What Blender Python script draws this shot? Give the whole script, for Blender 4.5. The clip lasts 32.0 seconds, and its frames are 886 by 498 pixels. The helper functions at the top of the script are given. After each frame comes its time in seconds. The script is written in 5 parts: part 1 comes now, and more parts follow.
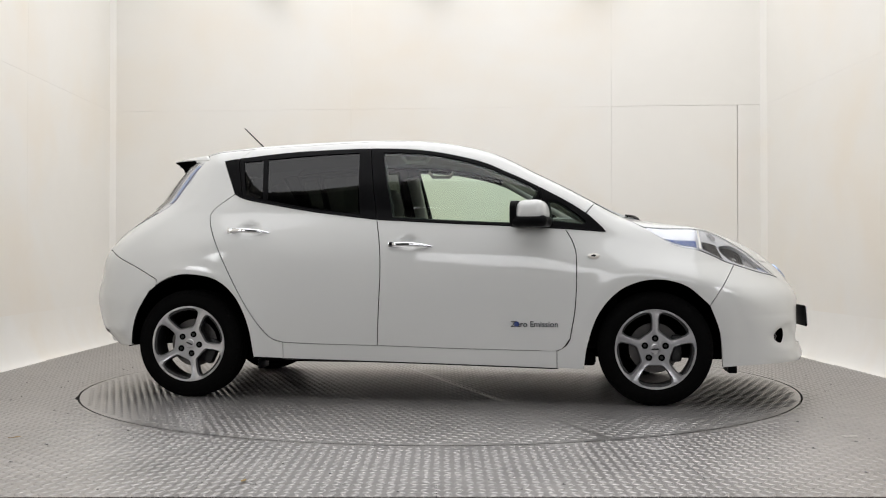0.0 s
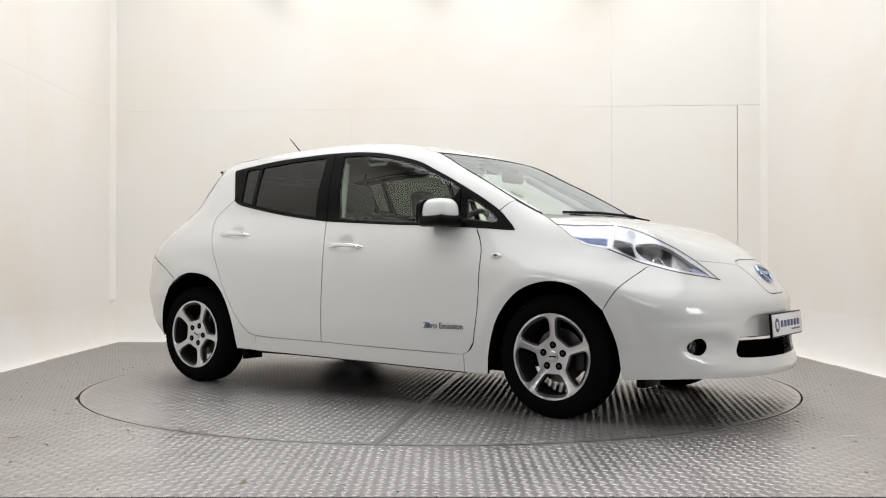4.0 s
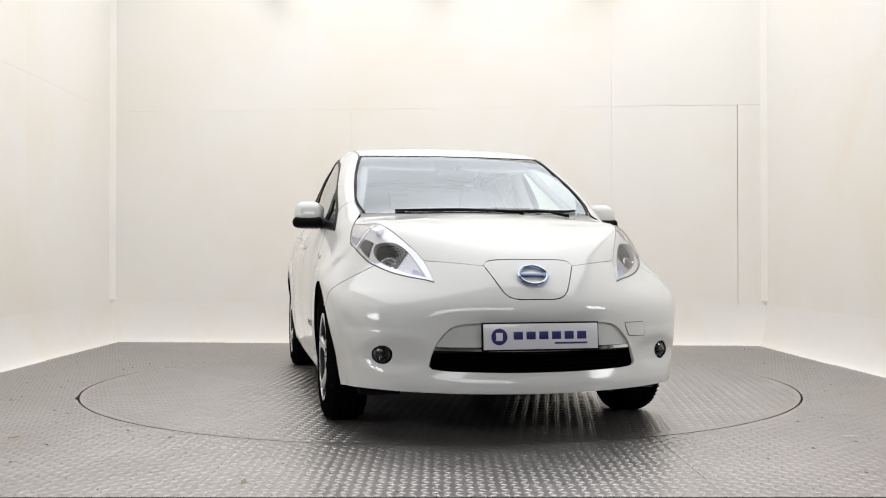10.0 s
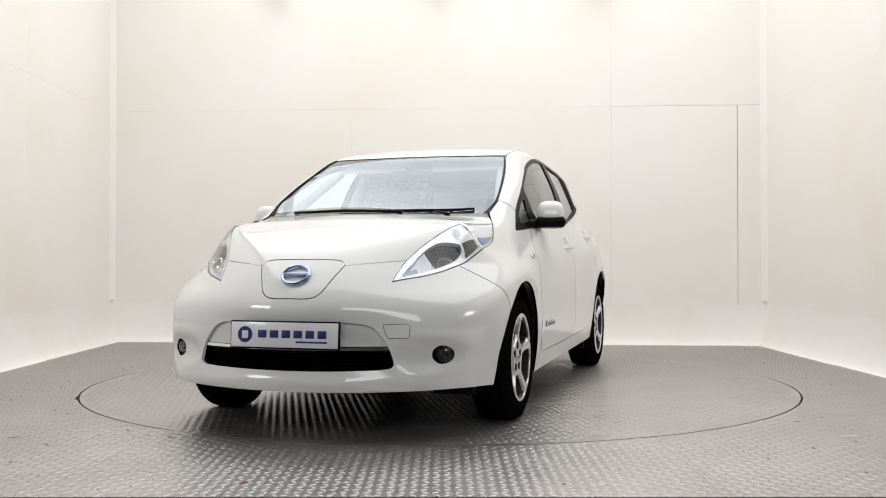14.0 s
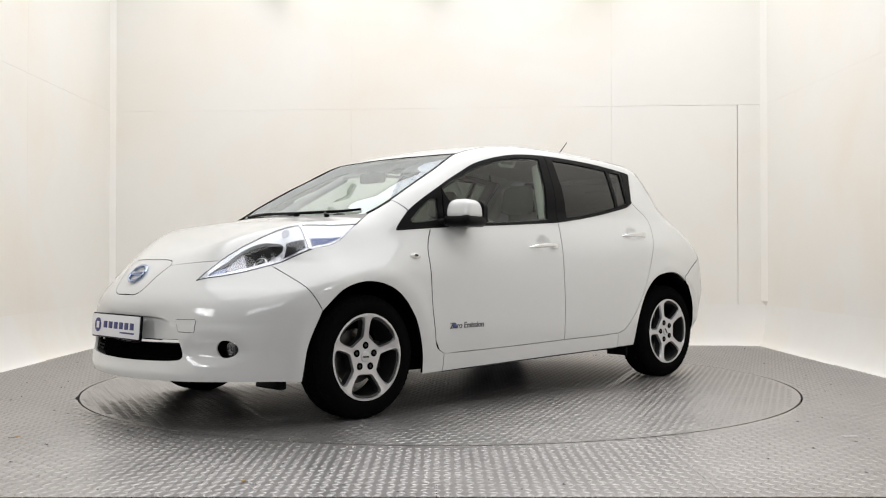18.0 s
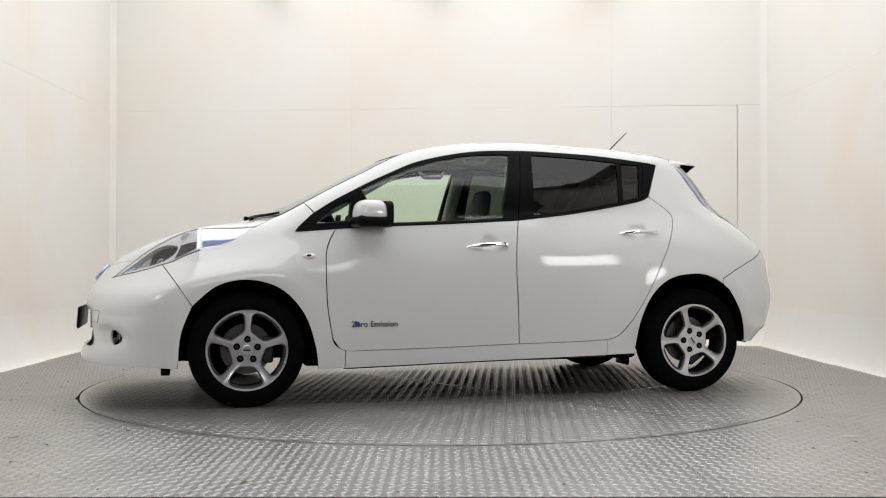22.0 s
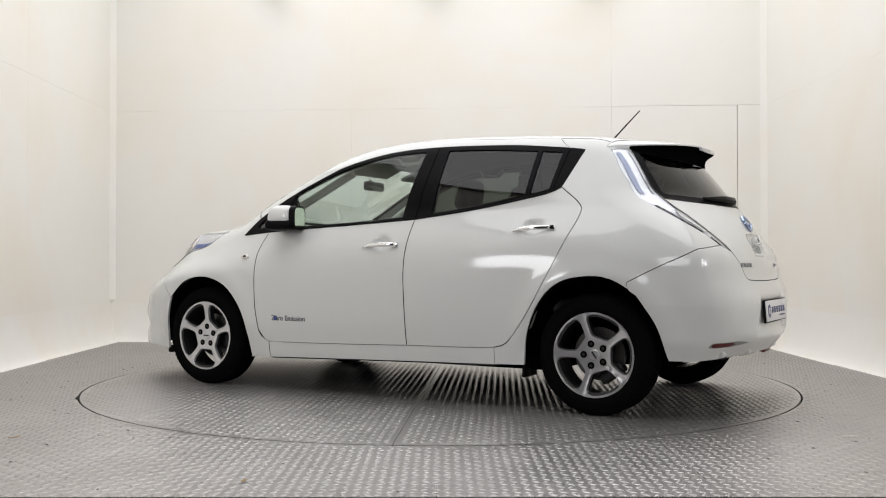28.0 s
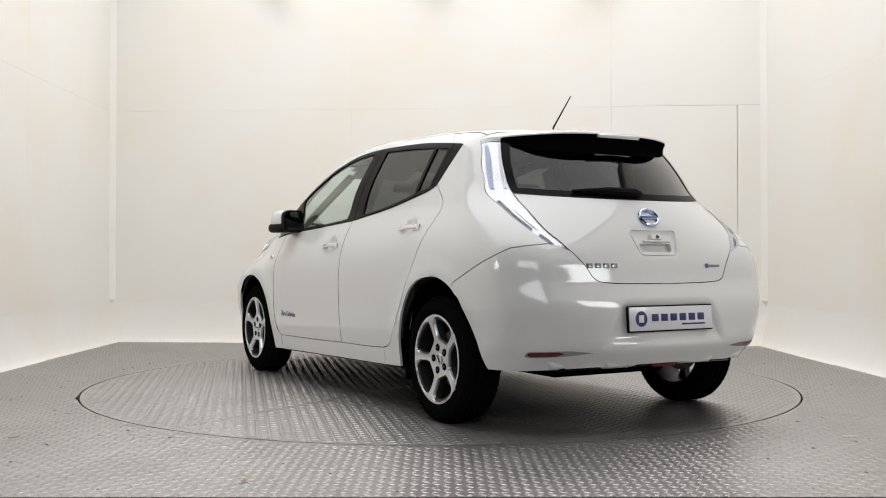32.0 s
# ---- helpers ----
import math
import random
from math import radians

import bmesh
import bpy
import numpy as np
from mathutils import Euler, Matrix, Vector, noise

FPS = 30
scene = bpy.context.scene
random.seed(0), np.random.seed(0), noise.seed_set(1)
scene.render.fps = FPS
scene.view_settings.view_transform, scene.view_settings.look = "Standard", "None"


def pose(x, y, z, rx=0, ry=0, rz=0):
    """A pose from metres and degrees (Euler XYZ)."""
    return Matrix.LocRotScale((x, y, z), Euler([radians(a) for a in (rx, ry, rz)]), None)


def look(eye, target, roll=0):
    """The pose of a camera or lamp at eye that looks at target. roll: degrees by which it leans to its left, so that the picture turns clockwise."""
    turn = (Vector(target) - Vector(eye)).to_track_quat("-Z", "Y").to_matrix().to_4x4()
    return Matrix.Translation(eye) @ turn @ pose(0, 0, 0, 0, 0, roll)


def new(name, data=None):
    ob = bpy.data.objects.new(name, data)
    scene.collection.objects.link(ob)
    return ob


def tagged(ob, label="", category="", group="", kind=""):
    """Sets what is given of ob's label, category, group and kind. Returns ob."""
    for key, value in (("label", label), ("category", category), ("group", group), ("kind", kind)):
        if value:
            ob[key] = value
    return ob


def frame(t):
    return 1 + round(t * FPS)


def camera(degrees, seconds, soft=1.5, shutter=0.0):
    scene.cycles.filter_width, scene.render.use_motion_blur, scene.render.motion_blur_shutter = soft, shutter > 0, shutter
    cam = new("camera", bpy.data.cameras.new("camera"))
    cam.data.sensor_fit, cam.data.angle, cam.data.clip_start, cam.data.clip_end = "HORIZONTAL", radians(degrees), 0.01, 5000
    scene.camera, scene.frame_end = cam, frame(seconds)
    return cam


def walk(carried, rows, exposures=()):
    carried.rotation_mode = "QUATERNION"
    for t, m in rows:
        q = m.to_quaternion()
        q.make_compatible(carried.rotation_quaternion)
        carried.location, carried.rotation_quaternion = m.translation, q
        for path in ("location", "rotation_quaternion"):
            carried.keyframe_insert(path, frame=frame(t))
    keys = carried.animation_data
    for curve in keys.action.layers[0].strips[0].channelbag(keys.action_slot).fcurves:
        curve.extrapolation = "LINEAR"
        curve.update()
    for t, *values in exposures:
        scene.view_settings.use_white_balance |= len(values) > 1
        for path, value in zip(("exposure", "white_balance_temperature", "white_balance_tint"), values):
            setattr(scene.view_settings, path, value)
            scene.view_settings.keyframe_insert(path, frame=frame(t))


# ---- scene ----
cam = camera(48.47, 32.0, soft=1.1)
CAM_POSE = pose(0, -6.505, .803, 90.690, 0, -.055)
walk(cam, [(0, CAM_POSE), (32, CAM_POSE)], exposures=((0, .02), (3, .16), (6, .20), (12, .20), (19, .20), (22, .08), (25, .02), (28, .06), (32, .10)))

# heading of the turntable at each whole second, in degrees
TURN = (-7.99, -14.72, -21.50, -28.30, -35.20, -42.24, -49.33, -56.44, -63.50, -70.66, -77.99, -85.36, -92.61, -99.86, -107.25, -114.64, -121.94, -129.13, -136.29, -143.52, -150.78, -158.05, -165.31, -172.61, -179.97, -187.40, -194.93, -202.51, -210.09, -217.60, -225.12, -232.63, -240.10)

# ---- world and lights ----
world = bpy.data.worlds.new("world")
scene.world = world
world.use_nodes = True
world.node_tree.nodes["Background"].inputs[0].default_value = (.75, .80, .9, 1)
world.node_tree.nodes["Background"].inputs[1].default_value = .05


def area_lamp(name, eye, target, size_x, size_y, watts, colour):
    lamp = bpy.data.lights.new(name, "AREA")
    lamp.shape, lamp.size, lamp.size_y, lamp.energy, lamp.color = "RECTANGLE", size_x, size_y, watts, colour
    ob = new(name, lamp)
    ob.matrix_world = look(eye, target)
    return ob


area_lamp("ceiling_panel_light", (0, 0, 4.15), (0, 0, 0), 6.0, 6.4, 218, (1.0, 1.0, 1.03))
# an added, unseen fill light above the camera, and a lamp at either front edge of the booth
FRONT_BOX = look((0, -7.3, 3.0), (0, -.4, .8))
area_lamp("front_fill_light", (0, -7.3, 3.0), (0, -.4, .8), 4.4, 1.3, 54, (1.0, 1.0, 1.03))
SIDE_BOXES = [look((s * 2.92, -3.3, 1.6), (s * .3, .2, .9)) for s in (-1, 1)]
for s in (-1, 1):
    area_lamp("side_lamp_light", (s * 2.92, -3.3, 1.6), (s * .3, .2, .9), .60, .60, 8, (1.0, 1.0, 1.03))


# ---- materials ----
def material(name, colour, rough=.5, metal=0.0, coat=0.0, grain=0.0, scale=40.0, bump=0.0, bump_scale=200.0, emit=0.0, spec=.5, coat_rough=.07):
    """A plain surface with two scales of variation in colour and roughness and, if wanted, fine relief."""
    m = bpy.data.materials.new(name)
    m.use_nodes = True
    n, l = m.node_tree.nodes, m.node_tree.links
    b = n["Principled BSDF"]
    b.inputs["Base Color"].default_value = (*colour, 1)
    b.inputs["Roughness"].default_value, b.inputs["Metallic"].default_value = rough, metal
    b.inputs["Coat Weight"].default_value, b.inputs["Coat Roughness"].default_value = coat, coat_rough
    b.inputs["Specular IOR Level"].default_value, b.inputs["Coat IOR"].default_value = spec, 1.62
    if emit:
        b.inputs["Emission Color"].default_value, b.inputs["Emission Strength"].default_value = (*colour, 1), emit
    co = n.new("ShaderNodeTexCoord")
    if grain:
        big, fine, mix, ramp = n.new("ShaderNodeTexNoise"), n.new("ShaderNodeTexNoise"), n.new("ShaderNodeMath"), n.new("ShaderNodeMixRGB")
        big.inputs["Scale"].default_value, big.inputs["Detail"].default_value = scale * .06, 4
        fine.inputs["Scale"].default_value, fine.inputs["Detail"].default_value = scale, 6
        mix.operation = "MULTIPLY_ADD"
        mix.inputs[1].default_value = .5
        l.new(co.outputs["Object"], big.inputs["Vector"]), l.new(co.outputs["Object"], fine.inputs["Vector"])
        half = n.new("ShaderNodeMath")
        half.operation = "MULTIPLY"
        half.inputs[1].default_value = .5
        l.new(fine.outputs["Fac"], half.inputs[0])
        l.new(big.outputs["Fac"], mix.inputs[0]), l.new(half.outputs[0], mix.inputs[2])
        ramp.inputs[1].default_value = (*[c * (1 - grain) for c in colour], 1)
        ramp.inputs[2].default_value = (*[min(c * (1 + grain), .95) for c in colour], 1)
        l.new(mix.outputs[0], ramp.inputs[0]), l.new(ramp.outputs[0], b.inputs["Base Color"])
        rr = n.new("ShaderNodeMapRange")
        rr.inputs[3].default_value, rr.inputs[4].default_value = rough * (1 - grain), min(rough * (1 + grain), 1)
        l.new(mix.outputs[0], rr.inputs[0]), l.new(rr.outputs[0], b.inputs["Roughness"])
    if bump:
        t, u = n.new("ShaderNodeTexNoise"), n.new("ShaderNodeBump")
        t.inputs["Scale"].default_value, t.inputs["Detail"].default_value = bump_scale, 5
        u.inputs["Strength"].default_value, u.inputs["Distance"].default_value = bump, .002
        l.new(co.outputs["Object"], t.inputs["Vector"]), l.new(t.outputs["Fac"], u.inputs["Height"]), l.new(u.outputs[0], b.inputs["Normal"])
    return m


def glass_material(name, tint, facing=.06, rough=0.0, sheen=(1, 1, 1)):
    """Thin clear glass: tinted see-through, with a gloss that grows towards grazing angles, alike from both sides."""
    m = bpy.data.materials.new(name)
    m.use_nodes = True
    n, l = m.node_tree.nodes, m.node_tree.links
    n.remove(n["Principled BSDF"])
    clear, shine, mix, edge = n.new("ShaderNodeBsdfTransparent"), n.new("ShaderNodeBsdfGlossy"), n.new("ShaderNodeMixShader"), n.new("ShaderNodeLayerWeight")
    power, gain = n.new("ShaderNodeMath"), n.new("ShaderNodeMath")
    clear.inputs[0].default_value = (*tint, 1)
    shine.inputs["Roughness"].default_value, shine.inputs["Color"].default_value = rough, (*sheen, 1)
    edge.inputs["Blend"].default_value = .5
    power.operation, gain.operation = "POWER", "MULTIPLY_ADD"
    power.inputs[1].default_value = 4.5
    gain.inputs[1].default_value, gain.inputs[2].default_value = 1 - facing, facing
    l.new(edge.outputs["Facing"], power.inputs[0]), l.new(power.outputs[0], gain.inputs[0])
    l.new(gain.outputs[0], mix.inputs[0]), l.new(clear.outputs[0], mix.inputs[1]), l.new(shine.outputs[0], mix.inputs[2])
    l.new(mix.outputs[0], n["Material Output"].inputs[0])
    return m


PAINT = material("pearl_white_paint", (.70, .708, .69), .5, coat=1.0, grain=.012, scale=300, spec=0.0, coat_rough=.07)
GAP = material("black_seal_and_gap", (.012, .012, .012), .7)
BLACK_TRIM = material("satin_black_trim", (.004, .004, .0045), .34, grain=.2, scale=300, spec=.06)
BLUE_CHROME = material("blue_tinted_chrome", (.42, .50, .68), .10, metal=1.0)
GLOSS_BLACK = material("gloss_black_plastic", (.008, .008, .009), .12)
RUBBER = material("tyre_rubber", (.005, .005, .005), .95, spec=0, grain=.3, scale=80, bump=.3, bump_scale=400)
ALLOY = material("silver_alloy", (.58, .58, .59), .30, metal=.85, coat=.3, grain=.06, scale=200)
ALLOY_DARK = material("dark_alloy_barrel", (.05, .05, .05), .5, metal=.8, grain=.2)
STEEL_DARK = material("brake_disc_steel", (.13, .125, .12), .4, metal=1.0, grain=.2)
CHROME = material("chrome", (.86, .87, .88), .07, metal=1.0)
CLEAR_GLASS = glass_material("green_tinted_glass", (.83, .93, .84), .045)
PRIVACY_GLASS = glass_material("dark_privacy_glass", (.07, .08, .07), .035)
SCREEN_GLASS = glass_material("windscreen_glass", (.78, .85, .88), .14, 0.0, (.90, .96, 1.0))
LENS = glass_material("clear_lamp_lens", (.95, .96, .97), .05)
LAMP_SMOKE = material("smoked_lamp_chrome", (.36, .36, .38), .22, metal=.75)
LAMP_DARK = material("dark_lamp_chrome", (.022, .022, .025), .14, metal=.35)
LAMP_POD = material("blue_grey_lamp_pod", (.20, .26, .46), .15, coat=1.0)
LAMP_BLUE = material("blue_lamp_insert", (.02, .065, .27), .25, coat=.4)
LAMP_SILVER = material("lamp_reflector", (.66, .67, .70), .24, metal=.5, coat=.5, grain=.16, scale=60)
RED_LENS = material("red_reflector", (.10, .004, .003), .3, coat=.2, spec=.2)
AMBER_LENS = material("clear_repeater_lens", (.75, .72, .66), .15, coat=1.0)
PLATE_WHITE = material("white_plate", (.74, .74, .76), .3, coat=.5, grain=.03)
NAVY = material("navy_print", (.02, .025, .14), .4)
EMBLEM_BLUE = material("blue_emblem_inset", (.025, .05, .20), .12, coat=1.0)
BADGE = material("dark_chrome_badge", (.22, .23, .25), .2, metal=.8)
PAPER = material("torn_paper", (.75, .74, .70), .8, grain=.05)
LEAF = material("dry_leaf", (.35, .24, .08), .8, grain=.2)
FABRIC = material("grey_seat_fabric", (.12, .115, .105), .9, grain=.12, scale=120, bump=.3, bump_scale=600)
LINER = material("cream_headliner", (.52, .50, .46), .95, grain=.05, scale=90)
CABIN = material("grey_cabin_plastic", (.27, .265, .25), .7, grain=.1, scale=90)
UNDER = material("black_underbody", (.003, .003, .003), 1.0, spec=0, grain=.3)
MIRROR = material("mirror_glass", (.8, .82, .82), .02, metal=1.0)

WALL_PAINT = material("cream_wall_paint", (.82, .80, .752), .6, grain=.03, scale=6, bump=.05, bump_scale=120)
COVE_PAINT = material("white_cove_paint", (.83, .815, .775), .6, grain=.04, scale=8, bump=.05, bump_scale=120)


def stain(m, tint, scale, amount):
    """Large soft stains over a painted surface."""
    n, l = m.node_tree.nodes, m.node_tree.links
    b = n["Principled BSDF"]
    src = b.inputs["Base Color"].links[0].from_socket
    co, big, small, add, ramp, mix = (n.new("ShaderNodeTexCoord"), n.new("ShaderNodeTexNoise"), n.new("ShaderNodeTexNoise"), n.new("ShaderNodeMath"), n.new("ShaderNodeMapRange"), n.new("ShaderNodeMixRGB"))
    big.inputs["Scale"].default_value, big.inputs["Detail"].default_value, big.inputs["Distortion"].default_value = scale, 3, .6
    small.inputs["Scale"].default_value, small.inputs["Detail"].default_value = scale * 5, 6
    add.operation, add.inputs[1].default_value = "MULTIPLY_ADD", .35
    l.new(co.outputs["Object"], big.inputs["Vector"]), l.new(co.outputs["Object"], small.inputs["Vector"])
    l.new(small.outputs["Fac"], add.inputs[0]), l.new(big.outputs["Fac"], add.inputs[2])
    ramp.inputs[1].default_value, ramp.inputs[2].default_value, ramp.inputs[4].default_value = .60, .90, amount
    l.new(add.outputs[0], ramp.inputs[0]), l.new(ramp.outputs[0], mix.inputs[0]), l.new(src, mix.inputs[1])
    mix.inputs[2].default_value = (*tint, 1)
    l.new(mix.outputs[0], b.inputs["Base Color"])


stain(WALL_PAINT, (.81, .75, .655), .6, .8)
stain(COVE_PAINT, (.81, .75, .65), .9, .6)
CEILING_PAINT = material("white_ceiling_paint", (.42, .41, .39), .8, grain=.05)
STEEL_PLATE = material("galvanised_tread_plate", (.46, .443, .433), .33, metal=.85, grain=.34, scale=40, bump=.35, bump_scale=70)
DARK_FLOOR = material("dark_workshop_floor", (.06, .06, .06), .6, grain=.3, scale=10)
DARK_WALL = material("grey_workshop_wall", (.10, .10, .102), .8, grain=.2, scale=5)
RIM_BLACK = material("black_gap_shade", (.006, .006, .006), .9)

# ---- the shape of the car's skin ----
def spline(xs, ys):
    """A smooth curve through the points (xs, ys), flat past its ends."""
    xs, ys = np.array(xs, float), np.array(ys, float)
    h = np.diff(xs)
    d = np.diff(ys) / h
    m = np.concatenate([[d[0]], (d[:-1] * h[1:] + d[1:] * h[:-1]) / (h[:-1] + h[1:]), [d[-1]]])

    def at(v):
        v = np.clip(v, xs[0], xs[-1])
        i = np.clip(np.searchsorted(xs, v) - 1, 0, len(h) - 1)
        s = (v - xs[i]) / h[i]
        a, b = 1 + 2 * s, s * s
        return (ys[i] * a * (1 - s) ** 2 + ys[i + 1] * b * (3 - 2 * s)
                + h[i] * (m[i] * s * (1 - s) ** 2 - m[i + 1] * b * (1 - s)))
    return at


# the car's own space: x ahead of mid wheelbase, y to its left, z above the floor
top_line = spline([-2.2, -1.75, -1.6, -1.35, -1.1, -.7, -.3, 0, .25, .45, .7, 1.0, 1.28, 1.42, 1.6, 1.8, 1.95, 2.08, 2.17, 2.25, 2.4],
                  [1.395, 1.455, 1.478, 1.503, 1.527, 1.549, 1.557, 1.546, 1.511, 1.457, 1.337, 1.184, 1.070, 1.042, 1.008, .944, .882, .812, .745, .65, .40])
crown = spline([-2, -1, 0, .3, .6, 1.0, 1.17, 1.3, 1.58, 2.2], [.10, .08, .07, .07, .08, .075, .12, .11, .045, .10])
nose_line = spline([.14, .19, .24, .30, .42, .55, .63, .70, .80, 1.0], [2.17, 2.245, 2.268, 2.266, 2.272, 2.265, 2.245, 2.207, 2.14, 2.0])
tail_line = spline([.2, .30, .36, .42, .5, .6, .7, .8, .9, 1.0, 1.12, 1.3, 1.45, 1.6], [-1.99, -2.035, -2.07, -2.10, -2.10, -2.085, -2.045, -2.02, -1.985, -1.935, -1.855, -1.715, -1.60, -1.50])
tail_bow = spline([.3, .42, .5, .7, .86, .95, 1.05, 1.12, 1.16, 1.25, 1.41], [.34, .26, .19, .12, .13, .23, .40, .54, .59, .58, .54])
side_low = spline([.14, .2, .3, .45, .6, .72, .85, .95, 1.1], [.835, .852, .868, .882, .886, .884, .871, .848, .79])
belt_half = spline([-2.2, -1.6, -1.2, -.9, -.5, -.2, .4, .8, 1.08, 1.3, 1.45, 1.6, 1.8, 2.2], [.66, .70, .722, .76, .812, .84, .84, .82, .775, .745, .71, .69, .65, .55])
lean = spline([-2, -1.25, -.5, 0, 1, 1.4, 1.6], [.42, .42, .43, .42, .42, .46, .52])
nose_bow = spline([.2, .35, .5, .6, .7, .8], [.34, .32, .36, .46, .66, .82])
haunch = spline([-1.9, -1.6, -1.2, -.6, 0, .7, .9, 1.08, 1.35, 1.6, 1.8, 2.1], [0, .25, .8, .3, .1, .1, .4, 1.2, 1.5, 1.8, 1.5, 0])
belt_z = spline([-2.2, -1.5, -1.1, -.6, -.2, .4, 1.08, 1.6, 2.2], [1.22, 1.22, 1.19, 1.09, 1.045, 1.01, .975, .93, .80])
plan = spline([-2.3, -2.1, -1.95, -1.8, -1.6, -1.35, -.9, 0, .9, 1.35, 1.6, 1.8, 1.95, 2.1, 2.25], [.64, .79, .885, .947, .986, 1.0, .995, 1.0, .995, 1.0, .99, .96, .915, .84, .74])


def smax(a, b, k):
    h = np.clip(.5 + .5 * (a - b) / k, 0, 1)
    return b + (a - b) * h + k * h * (1 - h)


def body(x, y, z):
    """Less than zero inside the car's outer skin."""
    a = np.abs(y)
    zb = belt_z(x)
    low = side_low(z) * plan(x) * (1 - .035 * np.clip((np.abs(x) - 1.5) / .3, 0, 1) * np.clip((.58 - z) / .22, 0, 1))
    up = belt_half(x) - lean(x) * (z - zb) - .10 * np.maximum(z - zb, 0) ** 2 + haunch(x) * np.maximum(zb - z, 0) ** 2
    side = -smax(-low, -up, .07)          # the smaller of the two
    f = (a - side) * .95
    t = (z - (top_line(x) - crown(x) * a * a)) * .8
    f = smax(f, t, .08)
    f = smax(f, (x - (nose_line(z) - nose_bow(z) * a ** 2 - .22 * a ** 4 * np.clip((.66 - z) / .15, 0, 1))), .09)
    f = smax(f, ((tail_line(z) + tail_bow(z) * a ** 2) - x) * .85, .15)
    # pressed features: arch lips, handle cups, the front air intake's and the rear plate's recesses, fog lamp pockets
    for wx in (1.347, -1.347):
        r = np.hypot(x - wx, z - .32)
        f = f - .010 * np.exp(-((r - .425) / .06) ** 2) * (a > .55) * np.clip((z - .25) / .15, 0, 1)
    for hx, hz in ((-.035, .905), (-.995, .985)):
        f = f + .016 * np.exp(-(((x - hx) / .055) ** 2 + ((z - hz) / .036) ** 2) ** 2) * (a > .6)
    front = np.clip((x - 1.7) / .1, 0, 1)
    f = f + front * .034 * np.exp(-(((a - .615) / .12) ** 2 + ((z - .385) / .062) ** 2) ** 2)
    f = f + front * .028 * np.exp(-((a / (.50 - .25 * np.clip(z - .42, 0, 1))) ** 4 + ((z - .435) / .125) ** 4))
    f = f - front * .010 * np.exp(-((a / .60) ** 4 + ((z - .265) / .05) ** 2))
    back = np.clip((-1.7 - x) / .1, 0, 1)
    f = f + back * .020 / (1 + np.exp((a - .275 - .5 * (.59 - z)) / .007)) / (1 + np.exp((np.abs(z - .512) - .086) / .007))
    f = f - back * .012 * np.exp(-((z - .385) / .05) ** 2)
    f = f + back * .010 / (1 + np.exp((a - .125 - .25 * (z - .89)) / .004)) / (1 + np.exp((np.abs(z - .891) - .055) / .004))
    return f


def surface(o, d, s0=0.0, s1=1.0):
    """Where rays that come from outside (o + s d, s from s0 to s1) meet the skin."""
    lo, hi = np.full(len(o), s0), np.full(len(o), s1)
    for _ in range(34):
        mid = (lo + hi) / 2
        p = o + d * mid[:, None]
        out = body(p[:, 0], p[:, 1], p[:, 2]) > 0
        lo, hi = np.where(out, mid, lo), np.where(out, hi, mid)
    return o + d * hi[:, None]


def skin(way, u, v):
    """Points of the skin from flat coordinates: side (x, z), top (x, y), front or rear (y, z), nose or tail (degrees, z)."""
    u, v = np.asarray(u, float), np.asarray(v, float)
    n, l = np.zeros_like(u), np.ones_like(u)
    if way == "side":
        return surface(np.stack([u, n - 1.2, v], 1), np.stack([n, l * 1.2, n], 1))
    if way == "top":
        return surface(np.stack([u, v, n + 1.8], 1), np.stack([n, n, -1.6 * l], 1))
    if way == "front":
        return surface(np.stack([n + 2.6, u, v], 1), np.stack([-2.4 * l, n, n], 1))
    if way == "rear":
        return surface(np.stack([n - 2.5, u, v], 1), np.stack([2.3 * l, n, n], 1))
    c, s = np.cos(np.radians(u)), np.sin(np.radians(u))
    if way == "nose":
        return surface(np.stack([.9 + 1.9 * c, 1.9 * s, v], 1), np.stack([-1.8 * c, -1.8 * s, n], 1))
    return surface(np.stack([-.9 - 1.9 * c, 1.9 * s, v], 1), np.stack([1.8 * c, -1.8 * s, n], 1))


def skin_normals(p):
    e = .004
    g = []
    for i in range(3):
        q, r = p.copy(), p.copy()
        q[:, i] += e
        r[:, i] -= e
        g.append(body(q[:, 0], q[:, 1], q[:, 2]) - body(r[:, 0], r[:, 1], r[:, 2]))
    g = np.stack(g, 1)
    return g / np.linalg.norm(g, axis=1, keepdims=True)


# ---- building ----
def part(name, bm, mat, parent=None, label="", m=None, smooth=True):
    """Links a bmesh or a mesh as one mesh object under a thing or a part."""
    if isinstance(bm, bmesh.types.BMesh):
        me = bpy.data.meshes.new(name)
        bm.to_mesh(me)
        bm.free()
        if smooth:
            me.shade_smooth()
            me.set_sharp_from_angle(angle=radians(40))
    else:
        me = bm
    if mat and not me.materials:
        for k in (mat if isinstance(mat, (list, tuple)) else [mat]):
            me.materials.append(k)
    ob = new(name, me)
    ob.parent = parent
    if m is not None:
        ob.matrix_basis = m
    return tagged(ob, label)


def mesh_of(name, verts, faces, mat=None, smooth=True, slots=None):
    me = bpy.data.meshes.new(name)
    me.from_pydata([tuple(map(float, v)) for v in verts], [], [tuple(map(int, f)) for f in faces])
    for k in (mat if isinstance(mat, (list, tuple)) else [mat] if mat else []):
        me.materials.append(k)
    if slots is not None:
        me.polygons.foreach_set("material_index", np.array(slots, np.int32))
    if smooth:
        me.shade_smooth()
        me.set_sharp_from_angle(angle=radians(40))
    me.update()
    return me


